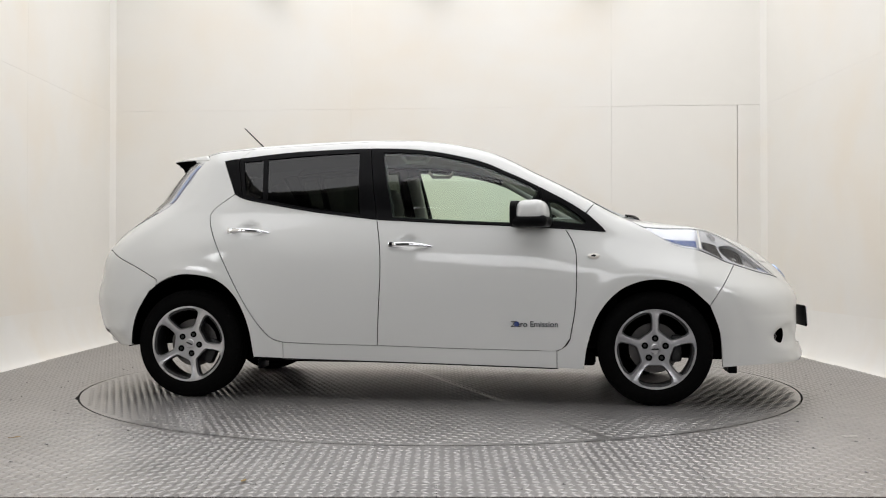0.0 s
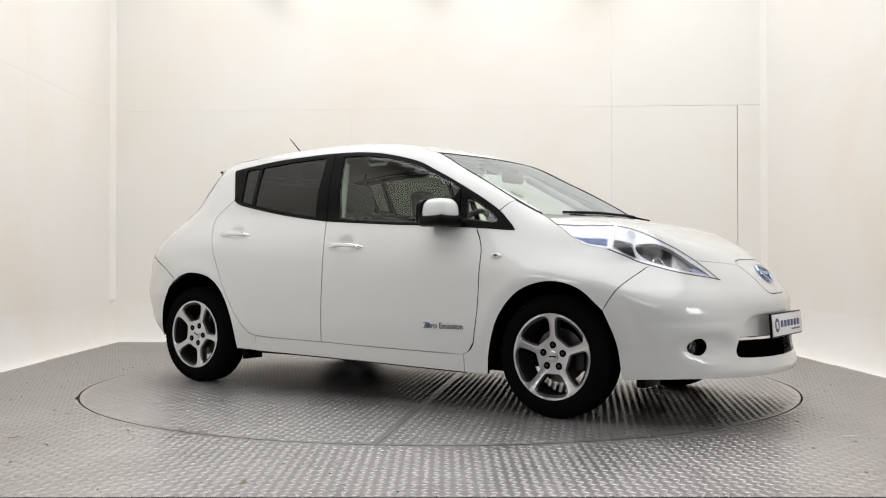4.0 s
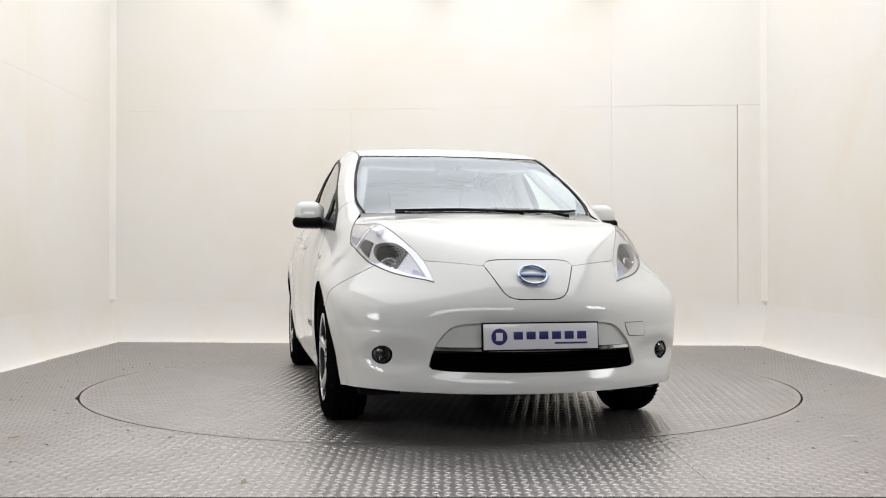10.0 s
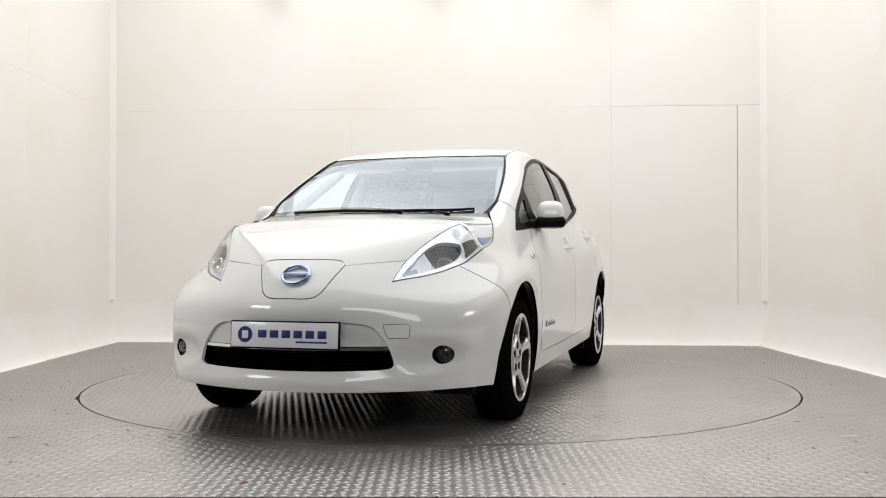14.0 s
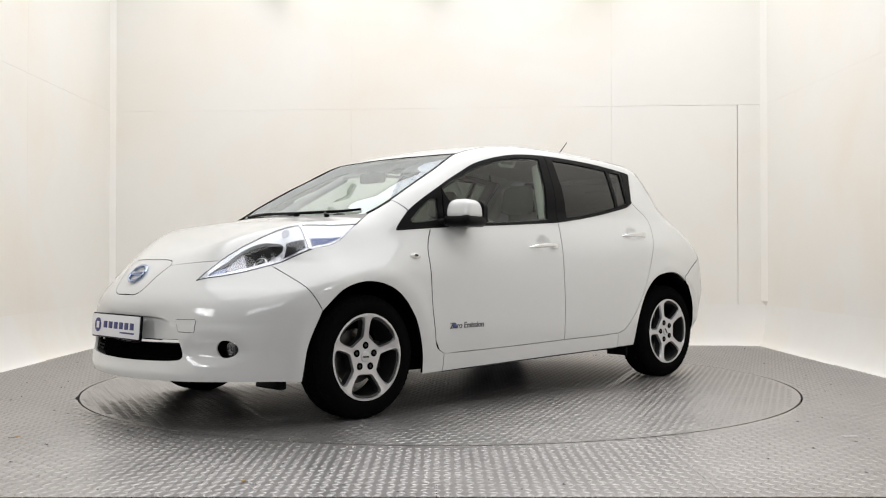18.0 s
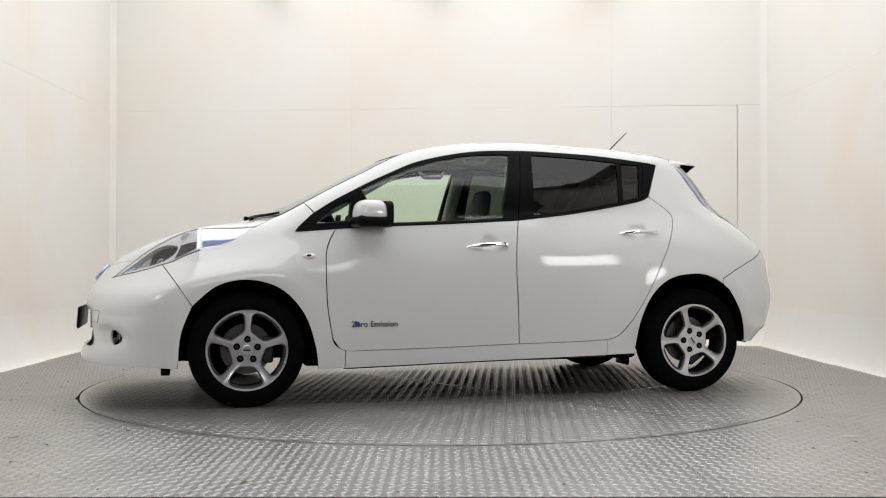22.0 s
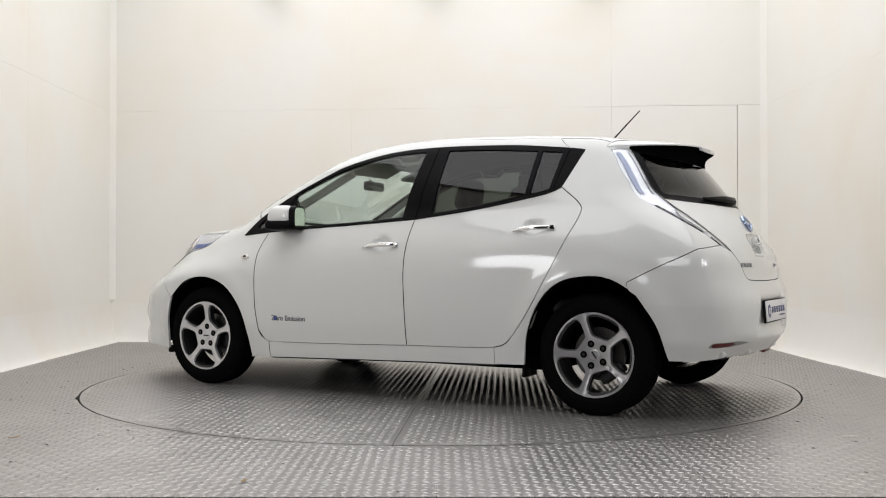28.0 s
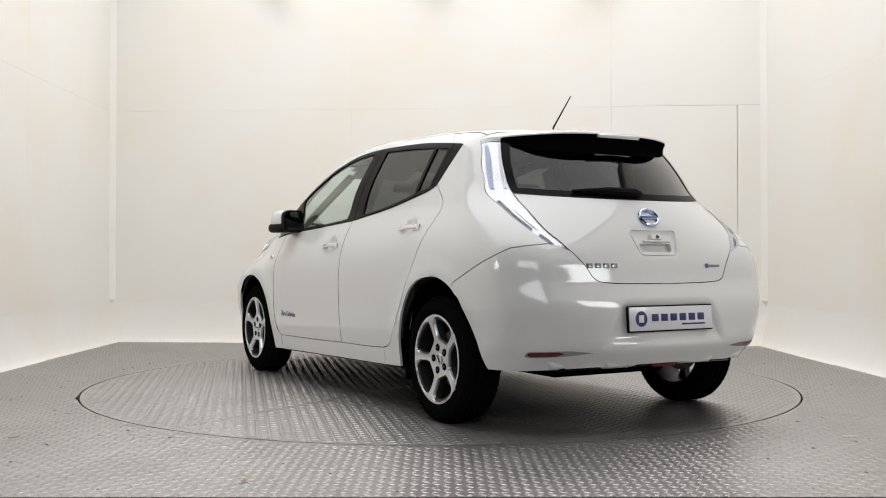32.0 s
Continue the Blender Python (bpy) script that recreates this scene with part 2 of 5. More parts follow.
def box(size, centre=(0, 0, 0), bevel=.01, segments=2, taper=None):
    bm = bmesh.new()
    bmesh.ops.create_cube(bm, size=1)
    for v in bm.verts:
        v.co = Vector((v.co.x * size[0], v.co.y * size[1], v.co.z * size[2]))
        if taper and v.co.z > 0:
            v.co.x, v.co.y = v.co.x * taper[0], v.co.y * taper[1]
    if bevel:
        bmesh.ops.bevel(bm, geom=bm.edges[:], offset=bevel, segments=segments, profile=.5, affect="EDGES")
    bmesh.ops.translate(bm, vec=Vector(centre), verts=bm.verts[:])
    return bm


def tube(path, radius, sides=8, closed=False):
    """A bmesh round bar along the points."""
    bm = bmesh.new()
    pts = [Vector(q) for q in path]
    rings = []
    for i, q in enumerate(pts):
        a, b = pts[max(i - 1, 0)], pts[min(i + 1, len(pts) - 1)]
        if closed:
            a, b = pts[i - 1], pts[(i + 1) % len(pts)]
        d = (b - a).normalized()
        s = d.cross(Vector((0, 0, 1)) if abs(d.z) < .9 else Vector((1, 0, 0))).normalized()
        w = s.cross(d)
        r = radius[i] if isinstance(radius, (list, tuple)) else radius
        rings.append([bm.verts.new(q + (s * math.cos(k * math.tau / sides) + w * math.sin(k * math.tau / sides)) * r) for k in range(sides)])
    n = len(rings)
    for i in range(n if closed else n - 1):
        for k in range(sides):
            bm.faces.new((rings[i][k], rings[i][(k + 1) % sides], rings[(i + 1) % n][(k + 1) % sides], rings[(i + 1) % n][k]))
    if not closed:
        bm.faces.new(rings[0][::-1]), bm.faces.new(rings[-1])
    bmesh.ops.recalc_face_normals(bm, faces=bm.faces[:])
    return bm


def lathe(profile, sides=48, axis="y", closed=False):
    """A bmesh turned from (radius, along) pairs round an axis."""
    bm = bmesh.new()
    rings = []
    for r, h in profile:
        ring = []
        for k in range(sides):
            c, s = math.cos(k * math.tau / sides) * r, math.sin(k * math.tau / sides) * r
            ring.append(bm.verts.new((c, h, s) if axis == "y" else (c, s, h) if axis == "z" else (h, c, s)))
        rings.append(ring)
    n = len(rings)
    for i in range(n if closed else n - 1):
        for k in range(sides):
            bm.faces.new((rings[i][k], rings[i][(k + 1) % sides], rings[(i + 1) % n][(k + 1) % sides], rings[(i + 1) % n][k]))
    if not closed:
        for ring in (rings[0], rings[-1]):
            bm.faces.new(ring)
    bmesh.ops.recalc_face_normals(bm, faces=bm.faces[:])
    return bm


UNIT = {"nose": .022, "tail": .020}     # metres to a degree in the round views


def curve(points, step=.02, smooth=True):
    """Evenly spaced points along a smooth line through the given ones, without its last point."""
    p = np.array(points, float)
    if smooth and len(p) > 2:
        q = np.vstack([2 * p[0] - p[1], p, 2 * p[-1] - p[-2]])
        out = []
        for i in range(len(p) - 1):
            a, b, c, d = q[i:i + 4]
            s = np.linspace(0, 1, 12, endpoint=False)[:, None]
            out.append(.5 * (2 * b + (c - a) * s + (2 * a - 5 * b + 4 * c - d) * s ** 2 + (3 * b - a - 3 * c + d) * s ** 3))
        p = np.vstack(out + [p[-1:]])
    seg = np.linalg.norm(np.diff(p, axis=0), axis=1)
    t = np.concatenate([[0], np.cumsum(seg)])
    n = max(int(round(t[-1] / step)), 1)
    s = np.linspace(0, t[-1], n + 1)[:-1]
    return np.stack([np.interp(s, t, p[:, k]) for k in range(p.shape[1])], 1)


def outline(*lines, step=.02, way=""):
    """A closed outline from lines that follow one another; each line is smooth, their joins are corners."""
    out = []
    k = np.array([UNIT.get(way, 1.0), 1.0])
    lines = [[tuple(np.asarray(q) * k) for q in line] for line in lines]
    for i, line in enumerate(lines):
        nxt = lines[(i + 1) % len(lines)][0]
        line = list(line)
        out.append(curve(line, step))
        if np.linalg.norm(np.array(line[-1]) - np.array(nxt)) > 1e-6:
            out.append(curve([line[-1], nxt], step))
    return np.vstack(out) / k


def inside(poly, q):
    x, y = q[:, 0], q[:, 1]
    r = np.zeros(len(q), bool)
    a, b = poly, np.roll(poly, -1, 0)
    for (x0, y0), (x1, y1) in zip(a, b):
        if y0 != y1:
            r ^= ((y0 > y) != (y1 > y)) & (x < (x1 - x0) * (y - y0) / (y1 - y0) + x0)
    return r


def area_of(p):
    return .5 * np.sum(p[:, 0] * np.roll(p[:, 1], -1) - p[:, 1] * np.roll(p[:, 0], -1))


def inset(p, g):
    """The outline drawn in by g (out if g is negative)."""
    d = np.roll(p, -1, 0) - np.roll(p, 1, 0)
    n = np.stack([-d[:, 1], d[:, 0]], 1) / (np.linalg.norm(d, axis=1, keepdims=True) + 1e-12)
    return p + n * g * (1 if area_of(p) > 0 else -1)


def fill(outer, holes=(), grid=.04):
    """Points and triangles that fill an outline but for its holes."""
    from mathutils.geometry import delaunay_2d_cdt
    loops = [outer, *holes]
    pts, edges = [], []
    for lp in loops:
        k = len(pts)
        pts += [tuple(q) for q in lp]
        edges += [(k + i, k + (i + 1) % len(lp)) for i in range(len(lp))]
    lo, hi = outer.min(0), outer.max(0)
    gx, gy = np.arange(lo[0] + grid * .5, hi[0], grid), np.arange(lo[1] + grid * .5, hi[1], grid)
    if len(gx) and len(gy):
        g = np.stack([c.ravel() for c in np.meshgrid(gx, gy)], 1)
        g[:, 0] += np.tile(np.where(np.arange(len(gy)) % 2, grid * .25, -grid * .25)[:, None], (1, len(gx))).ravel()
        ok = inside(outer, g)
        for h in holes:
            ok &= ~inside(h, g)
        g = g[ok]
        b = np.array(pts)
        if len(g):
            near = np.array([np.min(np.sum((b - q) ** 2, 1)) for q in g])
            pts += [tuple(q) for q in g[near > (grid * .4) ** 2]]
    v, _, f, *_ = delaunay_2d_cdt([Vector(q) for q in pts], edges, [], 0, 1e-7)
    v = np.array([tuple(q) for q in v])
    f = np.array(f)
    c = v[f].mean(1)
    ok = inside(outer, c)
    for h in holes:
        ok &= ~inside(h, c)
    f = f[ok]
    d1, d2 = v[f[:, 1]] - v[f[:, 0]], v[f[:, 2]] - v[f[:, 0]]
    cr = d1[:, 0] * d2[:, 1] - d1[:, 1] * d2[:, 0]
    f = f[np.abs(cr) > 1e-9]
    cr = cr[np.abs(cr) > 1e-9]
    f[cr < 0] = f[cr < 0][:, ::-1]
    return v, f


def panel(name, way, outer, mat, parent, holes=(), gap=.0028, depth=.014, lip=.012, lift=0.0, grid=.04, label="", both=False, hole_flange=True, hole_depth=None):
    """A sheet of the car's skin inside an outline in flat coordinates, with a folded edge.
    both: also its mirror image on the other side. Returns the parts made."""
    k = UNIT.get(way, 1.0)
    sc = np.array([k, 1.0])
    outer = inset(np.asarray(outer) * sc, gap)
    holes = [inset(np.asarray(h) * sc, -gap * .4) for h in holes]
    v, f = fill(outer, holes, grid)
    p = skin(way, v[:, 0] / k, v[:, 1])
    n = skin_normals(p)
    p = p + n * lift
    # faces look outwards
    t = p[f]
    fn = np.cross(t[:, 1] - t[:, 0], t[:, 2] - t[:, 0])
    if np.sum(np.einsum("ij,ij->i", fn, n[f].mean(1))) < 0:
        f = f[:, ::-1]
    verts, norms, faces, slots = [p], [n], [f], [np.zeros(len(f), int)]
    base = len(p)
    for j, lp in enumerate([outer, *holes]):
        if depth <= 0 or (j and not hole_flange):
            continue
        q = skin(way, lp[:, 0] / k, lp[:, 1])
        m = skin_normals(q)
        q = q + m * lift
        a = np.roll(q, -1, 0) - np.roll(q, 1, 0)
        out = np.cross(a, m)
        out /= np.linalg.norm(out, axis=1, keepdims=True) + 1e-12
        c = np.roll(q, 1, 0)
        o2 = inset(lp, -.004 if j == 0 else .004)
        q2 = skin(way, o2[:, 0] / k, o2[:, 1])
        if np.mean(np.einsum("ij,ij->i", out, q2 - q)) < 0:
            out = -out
        dd, ll = (hole_depth, 0) if j and hole_depth else (depth, lip)
        r1, r2 = q - m * dd, q - m * dd + out * ll
        L = len(q)
        verts += [q, r1, r2]
        norms += [out, out, m]
        i = np.arange(L)
        i2 = (i + 1) % L
        for s0, s1, slot in ((0, L, 0), (L, 2 * L, 1)):
            quad = np.stack([base + s0 + i, base + s0 + i2, base + s1 + i2, base + s1 + i], 1)
            faces.append(quad)
            slots.append(np.full(L, slot))
        base += 3 * L
    V, N = np.vstack(verts), np.vstack(norms)
    S = np.concatenate(slots)
    made = []
    for mirror in ((False, True) if both else (False,)):
        W = V * [1, -1, 1] if mirror else V
        M = N * [1, -1, 1] if mirror else N
        F = [tuple(q[::-1]) if mirror else tuple(q) for blk in faces for q in blk]
        me = mesh_of(name, W, F, [mat, GAP], smooth=False, slots=S)
        me.shade_smooth()
        me.normals_split_custom_set_from_vertices([tuple(q) for q in M])
        made.append(part(name, me, None, parent, label))
    return made


def onto(way_from, points, way_to, step=.03):
    """A smooth line given in one flat view, as points of another view."""
    c = np.vstack([curve(points, step), [points[-1]]])
    p = skin(way_from, c[:, 0], c[:, 1])
    return view(way_to, p)


def view(way, p):
    x, y, z = p[:, 0], p[:, 1], p[:, 2]
    if way == "side":
        return np.stack([x, z], 1).tolist()
    if way == "top":
        return np.stack([x, y], 1).tolist()
    if way in ("front", "rear"):
        return np.stack([y, z], 1).tolist()
    if way == "nose":
        return np.stack([np.degrees(np.arctan2(y, x - .9)), z], 1).tolist()
    return np.stack([np.degrees(np.arctan2(y, -.9 - x)), z], 1).tolist()


def mirrored(line):
    """The line on the other side, run backwards (flat views whose first coordinate crosses the car)."""
    return [(-a, b) for a, b in reversed(line)]


def seat_on(way, u, v, lift=0.0):
    """A pose on the skin: z outwards, y up, x to the right of one who faces it."""
    p = skin(way, [u], [v])
    n = skin_normals(p)[0]
    n, p = Vector(n), Vector(p[0])
    x = Vector((0, 0, 1)).cross(n).normalized()
    y = n.cross(x)
    m = Matrix((x, y, n)).transposed().to_4x4()
    m.translation = p + n * lift
    return m


MIRROR_Y = Matrix.Diagonal((1, -1, 1, 1))


def text_mesh(words, size, depth=.0015):
    cu = bpy.data.curves.new("lettering", "FONT")
    cu.body, cu.size, cu.extrude, cu.align_x, cu.align_y = words, size, depth, "CENTER", "CENTER"
    cu.offset = .0007
    ob = new("lettering", cu)
    me = bpy.data.meshes.new_from_object(ob.evaluated_get(bpy.context.evaluated_depsgraph_get()))
    bpy.data.objects.remove(ob)
    return me


# ---- the photo booth: deck, turntable, walls ----
DECK = [(-3.13, -3.15), (3.12, -3.15), (2.98, 2.79), (-3.20, 3.24)]
DISC_R = 2.245
DISC_C = (-.01, .03)


def lugs(inside_of, x0, x1, y0, y1, turn, pitch=.040, z=0.0):
    """Raised tread lugs, crosswise in turn, as vertices and faces."""
    c, s = math.cos(turn), math.sin(turn)
    a = np.arange(x0, x1, pitch)
    b = np.arange(y0, y1, pitch)
    gx, gy = np.meshgrid(a, b)
    ii, jj = np.meshgrid(np.arange(len(a)), np.arange(len(b)))
    q = np.stack([gx.ravel() * c - gy.ravel() * s, gx.ravel() * s + gy.ravel() * c], 1)
    odd = ((ii + jj) % 2).ravel()
    ok = inside_of(q)
    q, odd = q[ok], odd[ok]
    ang = turn + np.where(odd, radians(45), radians(-45))
    h = .0032
    shape = np.array([(-.023, 0, 0), (0, -.0070, 0), (.023, 0, 0), (0, .0070, 0), (-.012, 0, h), (.012, 0, h)])
    ca, sa = np.cos(ang)[:, None], np.sin(ang)[:, None]
    v = np.stack([q[:, :1] + shape[:, 0] * ca - shape[:, 1] * sa, q[:, 1:] + shape[:, 0] * sa + shape[:, 1] * ca,
                  np.broadcast_to(shape[:, 2], (len(q), 6)) + z], 2).reshape(-1, 3)
    f = np.array([(0, 1, 4), (1, 5, 4), (1, 2, 5), (2, 3, 5), (3, 4, 5), (3, 0, 4)])
    faces = (np.arange(len(q))[:, None, None] * 6 + f).reshape(-1, 3)
    return v, faces


def fast_mesh(name, v, f, mat):
    me = bpy.data.meshes.new(name)
    me.vertices.add(len(v))
    me.vertices.foreach_set("co", np.asarray(v, np.float32).ravel())
    me.loops.add(len(f) * 3)
    me.loops.foreach_set("vertex_index", np.asarray(f, np.int32).ravel())
    me.polygons.add(len(f))
    me.polygons.foreach_set("loop_start", np.arange(0, len(f) * 3, 3, dtype=np.int32))
    me.materials.append(mat)
    me.update()
    me.validate()
    return me


def plate(name, poly, parent, holes=(), thick=.03, z=0.0, mat=None):
    """A flat steel plate with an outline, its top at z."""
    v, f = fill(np.asarray(poly, float), holes, .5)
    verts = [(x, y, z) for x, y in v]
    faces = [tuple(t) for t in f]
    for lp in [np.asarray(poly, float), *holes]:
        k, L = len(verts), len(lp)
        sgn = 1 if area_of(lp) > 0 else -1
        verts += [(x, y, z) for x, y in lp] + [(x, y, z - thick) for x, y in lp]
        for i in range(L):
            j = (i + 1) % L
            q = (k + i, k + L + i, k + L + j, k + j)
            faces.append(q if sgn > 0 else q[::-1])
    return part(name, mesh_of(name, verts, faces, mat or STEEL_PLATE, smooth=False), None, parent)


def ring_points(r, a0, a1, n, c=(0, 0)):
    return [(c[0] + r * math.cos(radians(a0 + (a1 - a0) * i / n)), c[1] + r * math.sin(radians(a0 + (a1 - a0) * i / n))) for i in range(n + 1)]


def make_deck():
    deck = tagged(new("floor_deck"), "grey steel tread-plate deck round the turntable", "floor", kind="structure")
    r, g = DISC_R + .012, .0012
    xl, xr = -.87, .97
    bl, br = math.degrees(math.asin((xl - DISC_C[0]) / r)), math.degrees(math.asin((xr - DISC_C[0]) / r))
    # front plates between the two seams, split in the middle near the edge, then the sides and the back
    f0, f1 = -90 + bl, -90 + br
    front = ring_points(r, f0, f1, 24, DISC_C)
    plate("deck_plate", [(xl + g, -2.96), *[(x, y) for x, y in [(xl + g, front[0][1])] + front[1:-1] + [(xr - g, front[-1][1])]], (xr - g, -2.96)][::-1], deck)
    plate("deck_plate", [(xl, -3.15), (-.02 - g, -3.15), (-.02 - g, -2.96 - g), (xl, -2.96 - g)], deck)
    plate("deck_plate", [(-.02 + g, -3.15), (xr, -3.15), (xr, -2.96 - g), (-.02 + g, -2.96 - g)], deck)
    left = ring_points(r, f0, -270 + 5, 60, DISC_C)
    cut_y = -.76
    edge_x = DECK[0][0] + (DECK[3][0] - DECK[0][0]) * (cut_y - DECK[0][1]) / (DECK[3][1] - DECK[0][1])
    k = next(i for i, q in enumerate(left) if q[1] > cut_y)
    plate("deck_plate", [DECK[0], (xl - g, -3.15), (xl - g, left[0][1]), *left[1:k], (left[k][0], cut_y - g), (edge_x, cut_y - g)], deck)
    plate("deck_plate", [(edge_x, cut_y + g), (left[k][0], cut_y + g), *left[k + 1:], (left[-1][0], 3.08), DECK[3]], deck)
    right = ring_points(r, f1, 85 + 10, 60, DISC_C)
    plate("deck_plate", [(xr + g, -3.15), DECK[1], DECK[2], (right[-1][0] + .004, 3.07), *right[::-1][:-1], (xr + g, right[0][1])], deck)
    poly = np.array(DECK)
    rr = DISC_R + .03
    v, f = lugs(lambda q: inside(poly, q) & (np.hypot(q[:, 0] - DISC_C[0], q[:, 1] - DISC_C[1]) > rr) & (np.abs(q[:, 0] - xl) > .009) & (np.abs(q[:, 0] - xr) > .009), -3.3, 3.3, -3.12, 3.3, 0.0)
    tagged(part("tread_relief", fast_mesh("tread_relief", v, f, STEEL_PLATE), None, deck), kind="stuff")
    # a near-black sheet under the deck, as painted shade in the turntable gap
    part("gap_shade_sheet", box((6.3, 6.3, .02), (0, .1, -.05), 0), RIM_BLACK, deck)
    return deck


def make_turntable():
    disc = tagged(new("turntable"), "round steel tread-plate turntable flush with the floor", "turntable")
    slant, seam, cross0, cross1, g = 116.5, -.066, -1.06, 1.10, .0015
    spin = pose(0, 0, 0, 0, 0, slant)
    whole = ring_points(DISC_R, 0, 360, 180)[:-1]
    swap = lambda poly: [(y, x) for x, y in poly]
    # one half sheet, the other half cut across twice
    near, far = clip_lane(whole, -3, seam - g), clip_lane(whole, seam + g, 3)
    sheets = [near] + [swap(clip_lane(swap(far), lo + g, hi - g)) for lo, hi in ((-3, cross0), (cross0, cross1), (cross1, 3))]
    for poly in sheets:
        p = np.array(poly)
        if area_of(p) < 0:
            p = p[::-1]
        plate("turntable_plate", p, disc, z=.0, thick=.03).matrix_basis = spin
    rr = DISC_R - .03
    v1, f1 = lugs(lambda q: (np.hypot(q[:, 0], q[:, 1]) < rr) & (q[:, 1] < seam - .008), -2.3, 2.3, -2.3, 2.3, 0.0)
    v2, f2 = lugs(lambda q: (np.hypot(q[:, 0], q[:, 1]) < rr) & (q[:, 1] > seam + .008) & (np.abs(q[:, 0] - cross0) > .008) & (np.abs(q[:, 0] - cross1) > .008), -2.3, 2.3, -2.3, 2.3, radians(90))
    relief = part("tread_relief", fast_mesh("tread_relief", np.vstack([v1, v2]), np.vstack([f1, f2 + len(v1)]), STEEL_PLATE), None, disc)
    relief.matrix_basis = spin
    tagged(relief, kind="stuff")
    return disc


def clip_lane(poly, lo, hi):
    """The part of a convex outline with lo < y < hi."""
    for sign, lim in ((1, lo), (-1, -hi)):
        out = []
        for i, q in enumerate(poly):
            r = poly[(i + 1) % len(poly)]
            a, b = sign * q[1] - lim, sign * r[1] - lim
            if a >= 0:
                out.append(q)
            if a * b < 0:
                t = a / (a - b)
                out.append((q[0] + (r[0] - q[0]) * t, q[1] + (r[1] - q[1]) * t))
        poly = out
    return poly


def make_walls():
    """Board-clad walls with sloped white coves along the deck's edge and up the corners."""
    d, hc, top, zj = .12, .385, 4.2, 2.30
    L0, L1, R1, R0 = Vector((-3.13, -3.6)), Vector(DECK[3]), Vector(DECK[2]), Vector((3.12, -3.6))
    ways = [(q - p).normalized() for p, q in ((L0, L1), (L1, R1), (R1, R0))]
    bend = [math.tan(ways[k].angle(ways[k + 1]) / 2) for k in (0, 1)]
    for name, a, b, cuts, low_cuts in (
            ("wall_left", L0, L1, (.30, .72), (.30, .72)),
            ("wall_back", L1, R1, (.372, .782), (.372, .782, .975)),
            ("wall_right", R1, R0, (.35, .70), (.35, .70))):
        wall = tagged(new(name), "cream painted board wall with faint joints", "wall", kind="structure")
        u = (b - a).normalized()
        n = Vector((-u.y, u.x))          # outwards
        length = (b - a).length
        e = .10

        lean0 = 0 if name == "wall_left" else bend[0] if name == "wall_back" else bend[1]
        lean1 = 0 if name == "wall_right" else bend[0] if name == "wall_left" else bend[1]

        def pt(s, off, z):
            q = a + u * s + n * off
            return (q.x, q.y, z)
        # base cove
        v, f, steps = [], [], 10
        for i in range(steps + 1):
            q = math.pi / 2 * i / steps
            off, z = d * math.sin(q), hc * (1 - math.cos(q))
            v += [pt(-off * lean0, off, z), pt(length + off * lean1, off, z)]
        f = [(2 * i + 1, 2 * i, 2 * i + 2, 2 * i + 3) for i in range(steps)]
        part("base_cove", mesh_of("base_cove", v, f, COVE_PAINT), None, wall)
        # boards
        rows = [(hc, zj, low_cuts), (zj, top, cuts)]
        for z0, z1, cc in rows:
            st = [-d * lean0, *[c * length for c in cc], length + d * lean1]
            for i in range(len(st) - 1):
                g0 = g1 = .0004
                if name == "wall_back" and z0 == hc:
                    g0, g1 = (.0025 if i == 3 else .0007), (.0025 if i == 2 else .0007)
                s0, s1 = st[i] + g0, st[i + 1] - g1
                zz0, zz1 = z0 + (.0006 if z0 > hc else 0), z1 - (.0006 if name != "wall_back" or i < 2 else .0015)
                t = .02
                c = [pt(s0, d, zz0), pt(s1, d, zz0), pt(s1, d, zz1), pt(s0, d, zz1), pt(s0, d + t, zz0), pt(s1, d + t, zz0), pt(s1, d + t, zz1), pt(s0, d + t, zz1)]
                part("wall_board", mesh_of("wall_board", c, [(1, 0, 3, 2), (0, 1, 5, 4), (1, 2, 6, 5), (2, 3, 7, 6), (3, 0, 4, 7), (4, 5, 6, 7)], WALL_PAINT, smooth=False), None, wall)
        # backing behind the joints
        c = [pt(-d - .2, d + .03, 0), pt(length + d + .2, d + .03, 0), pt(length + d + .2, d + .03, top), pt(-d - .2, d + .03, top),
             pt(-d - .2, d + .1, 0), pt(length + d + .2, d + .1, 0), pt(length + d + .2, d + .1, top), pt(-d - .2, d + .1, top)]
        part("wall_core", mesh_of("wall_core", c, [(1, 0, 3, 2), (0, 1, 5, 4), (1, 2, 6, 5), (2, 3, 7, 6), (3, 0, 4, 7), (4, 5, 6, 7)], CABIN, smooth=False), None, wall)
    # corner coves
    for corner, u, w, t in ((L1, (L0 - L1).normalized(), (R1 - L1).normalized(), bend[0]), (R1, (L1 - R1).normalized(), (R0 - R1).normalized(), bend[1])):
        trim = tagged(new("trim_corner"), "white chamfered corner strip between the booth walls", "trim", kind="structure")
        half = (u + w).normalized()
        o = -half * d * math.sqrt(1 + t * t)                 # the corner behind the cove
        k = .05
        base = corner + o
        p0, p1 = base + u * k, base + w * k
        v = [(p0.x, p0.y, .42), (p1.x, p1.y, .42), (p1.x, p1.y, 4.2), (p0.x, p0.y, 4.2), (base.x, base.y, .372), (base.x, base.y, 4.2)]
        me = mesh_of("corner_strip", v, [(0, 1, 2, 3), (0, 4, 1), (3, 2, 5)], WALL_PAINT, smooth=False)
        part("corner_strip", me, None, trim)


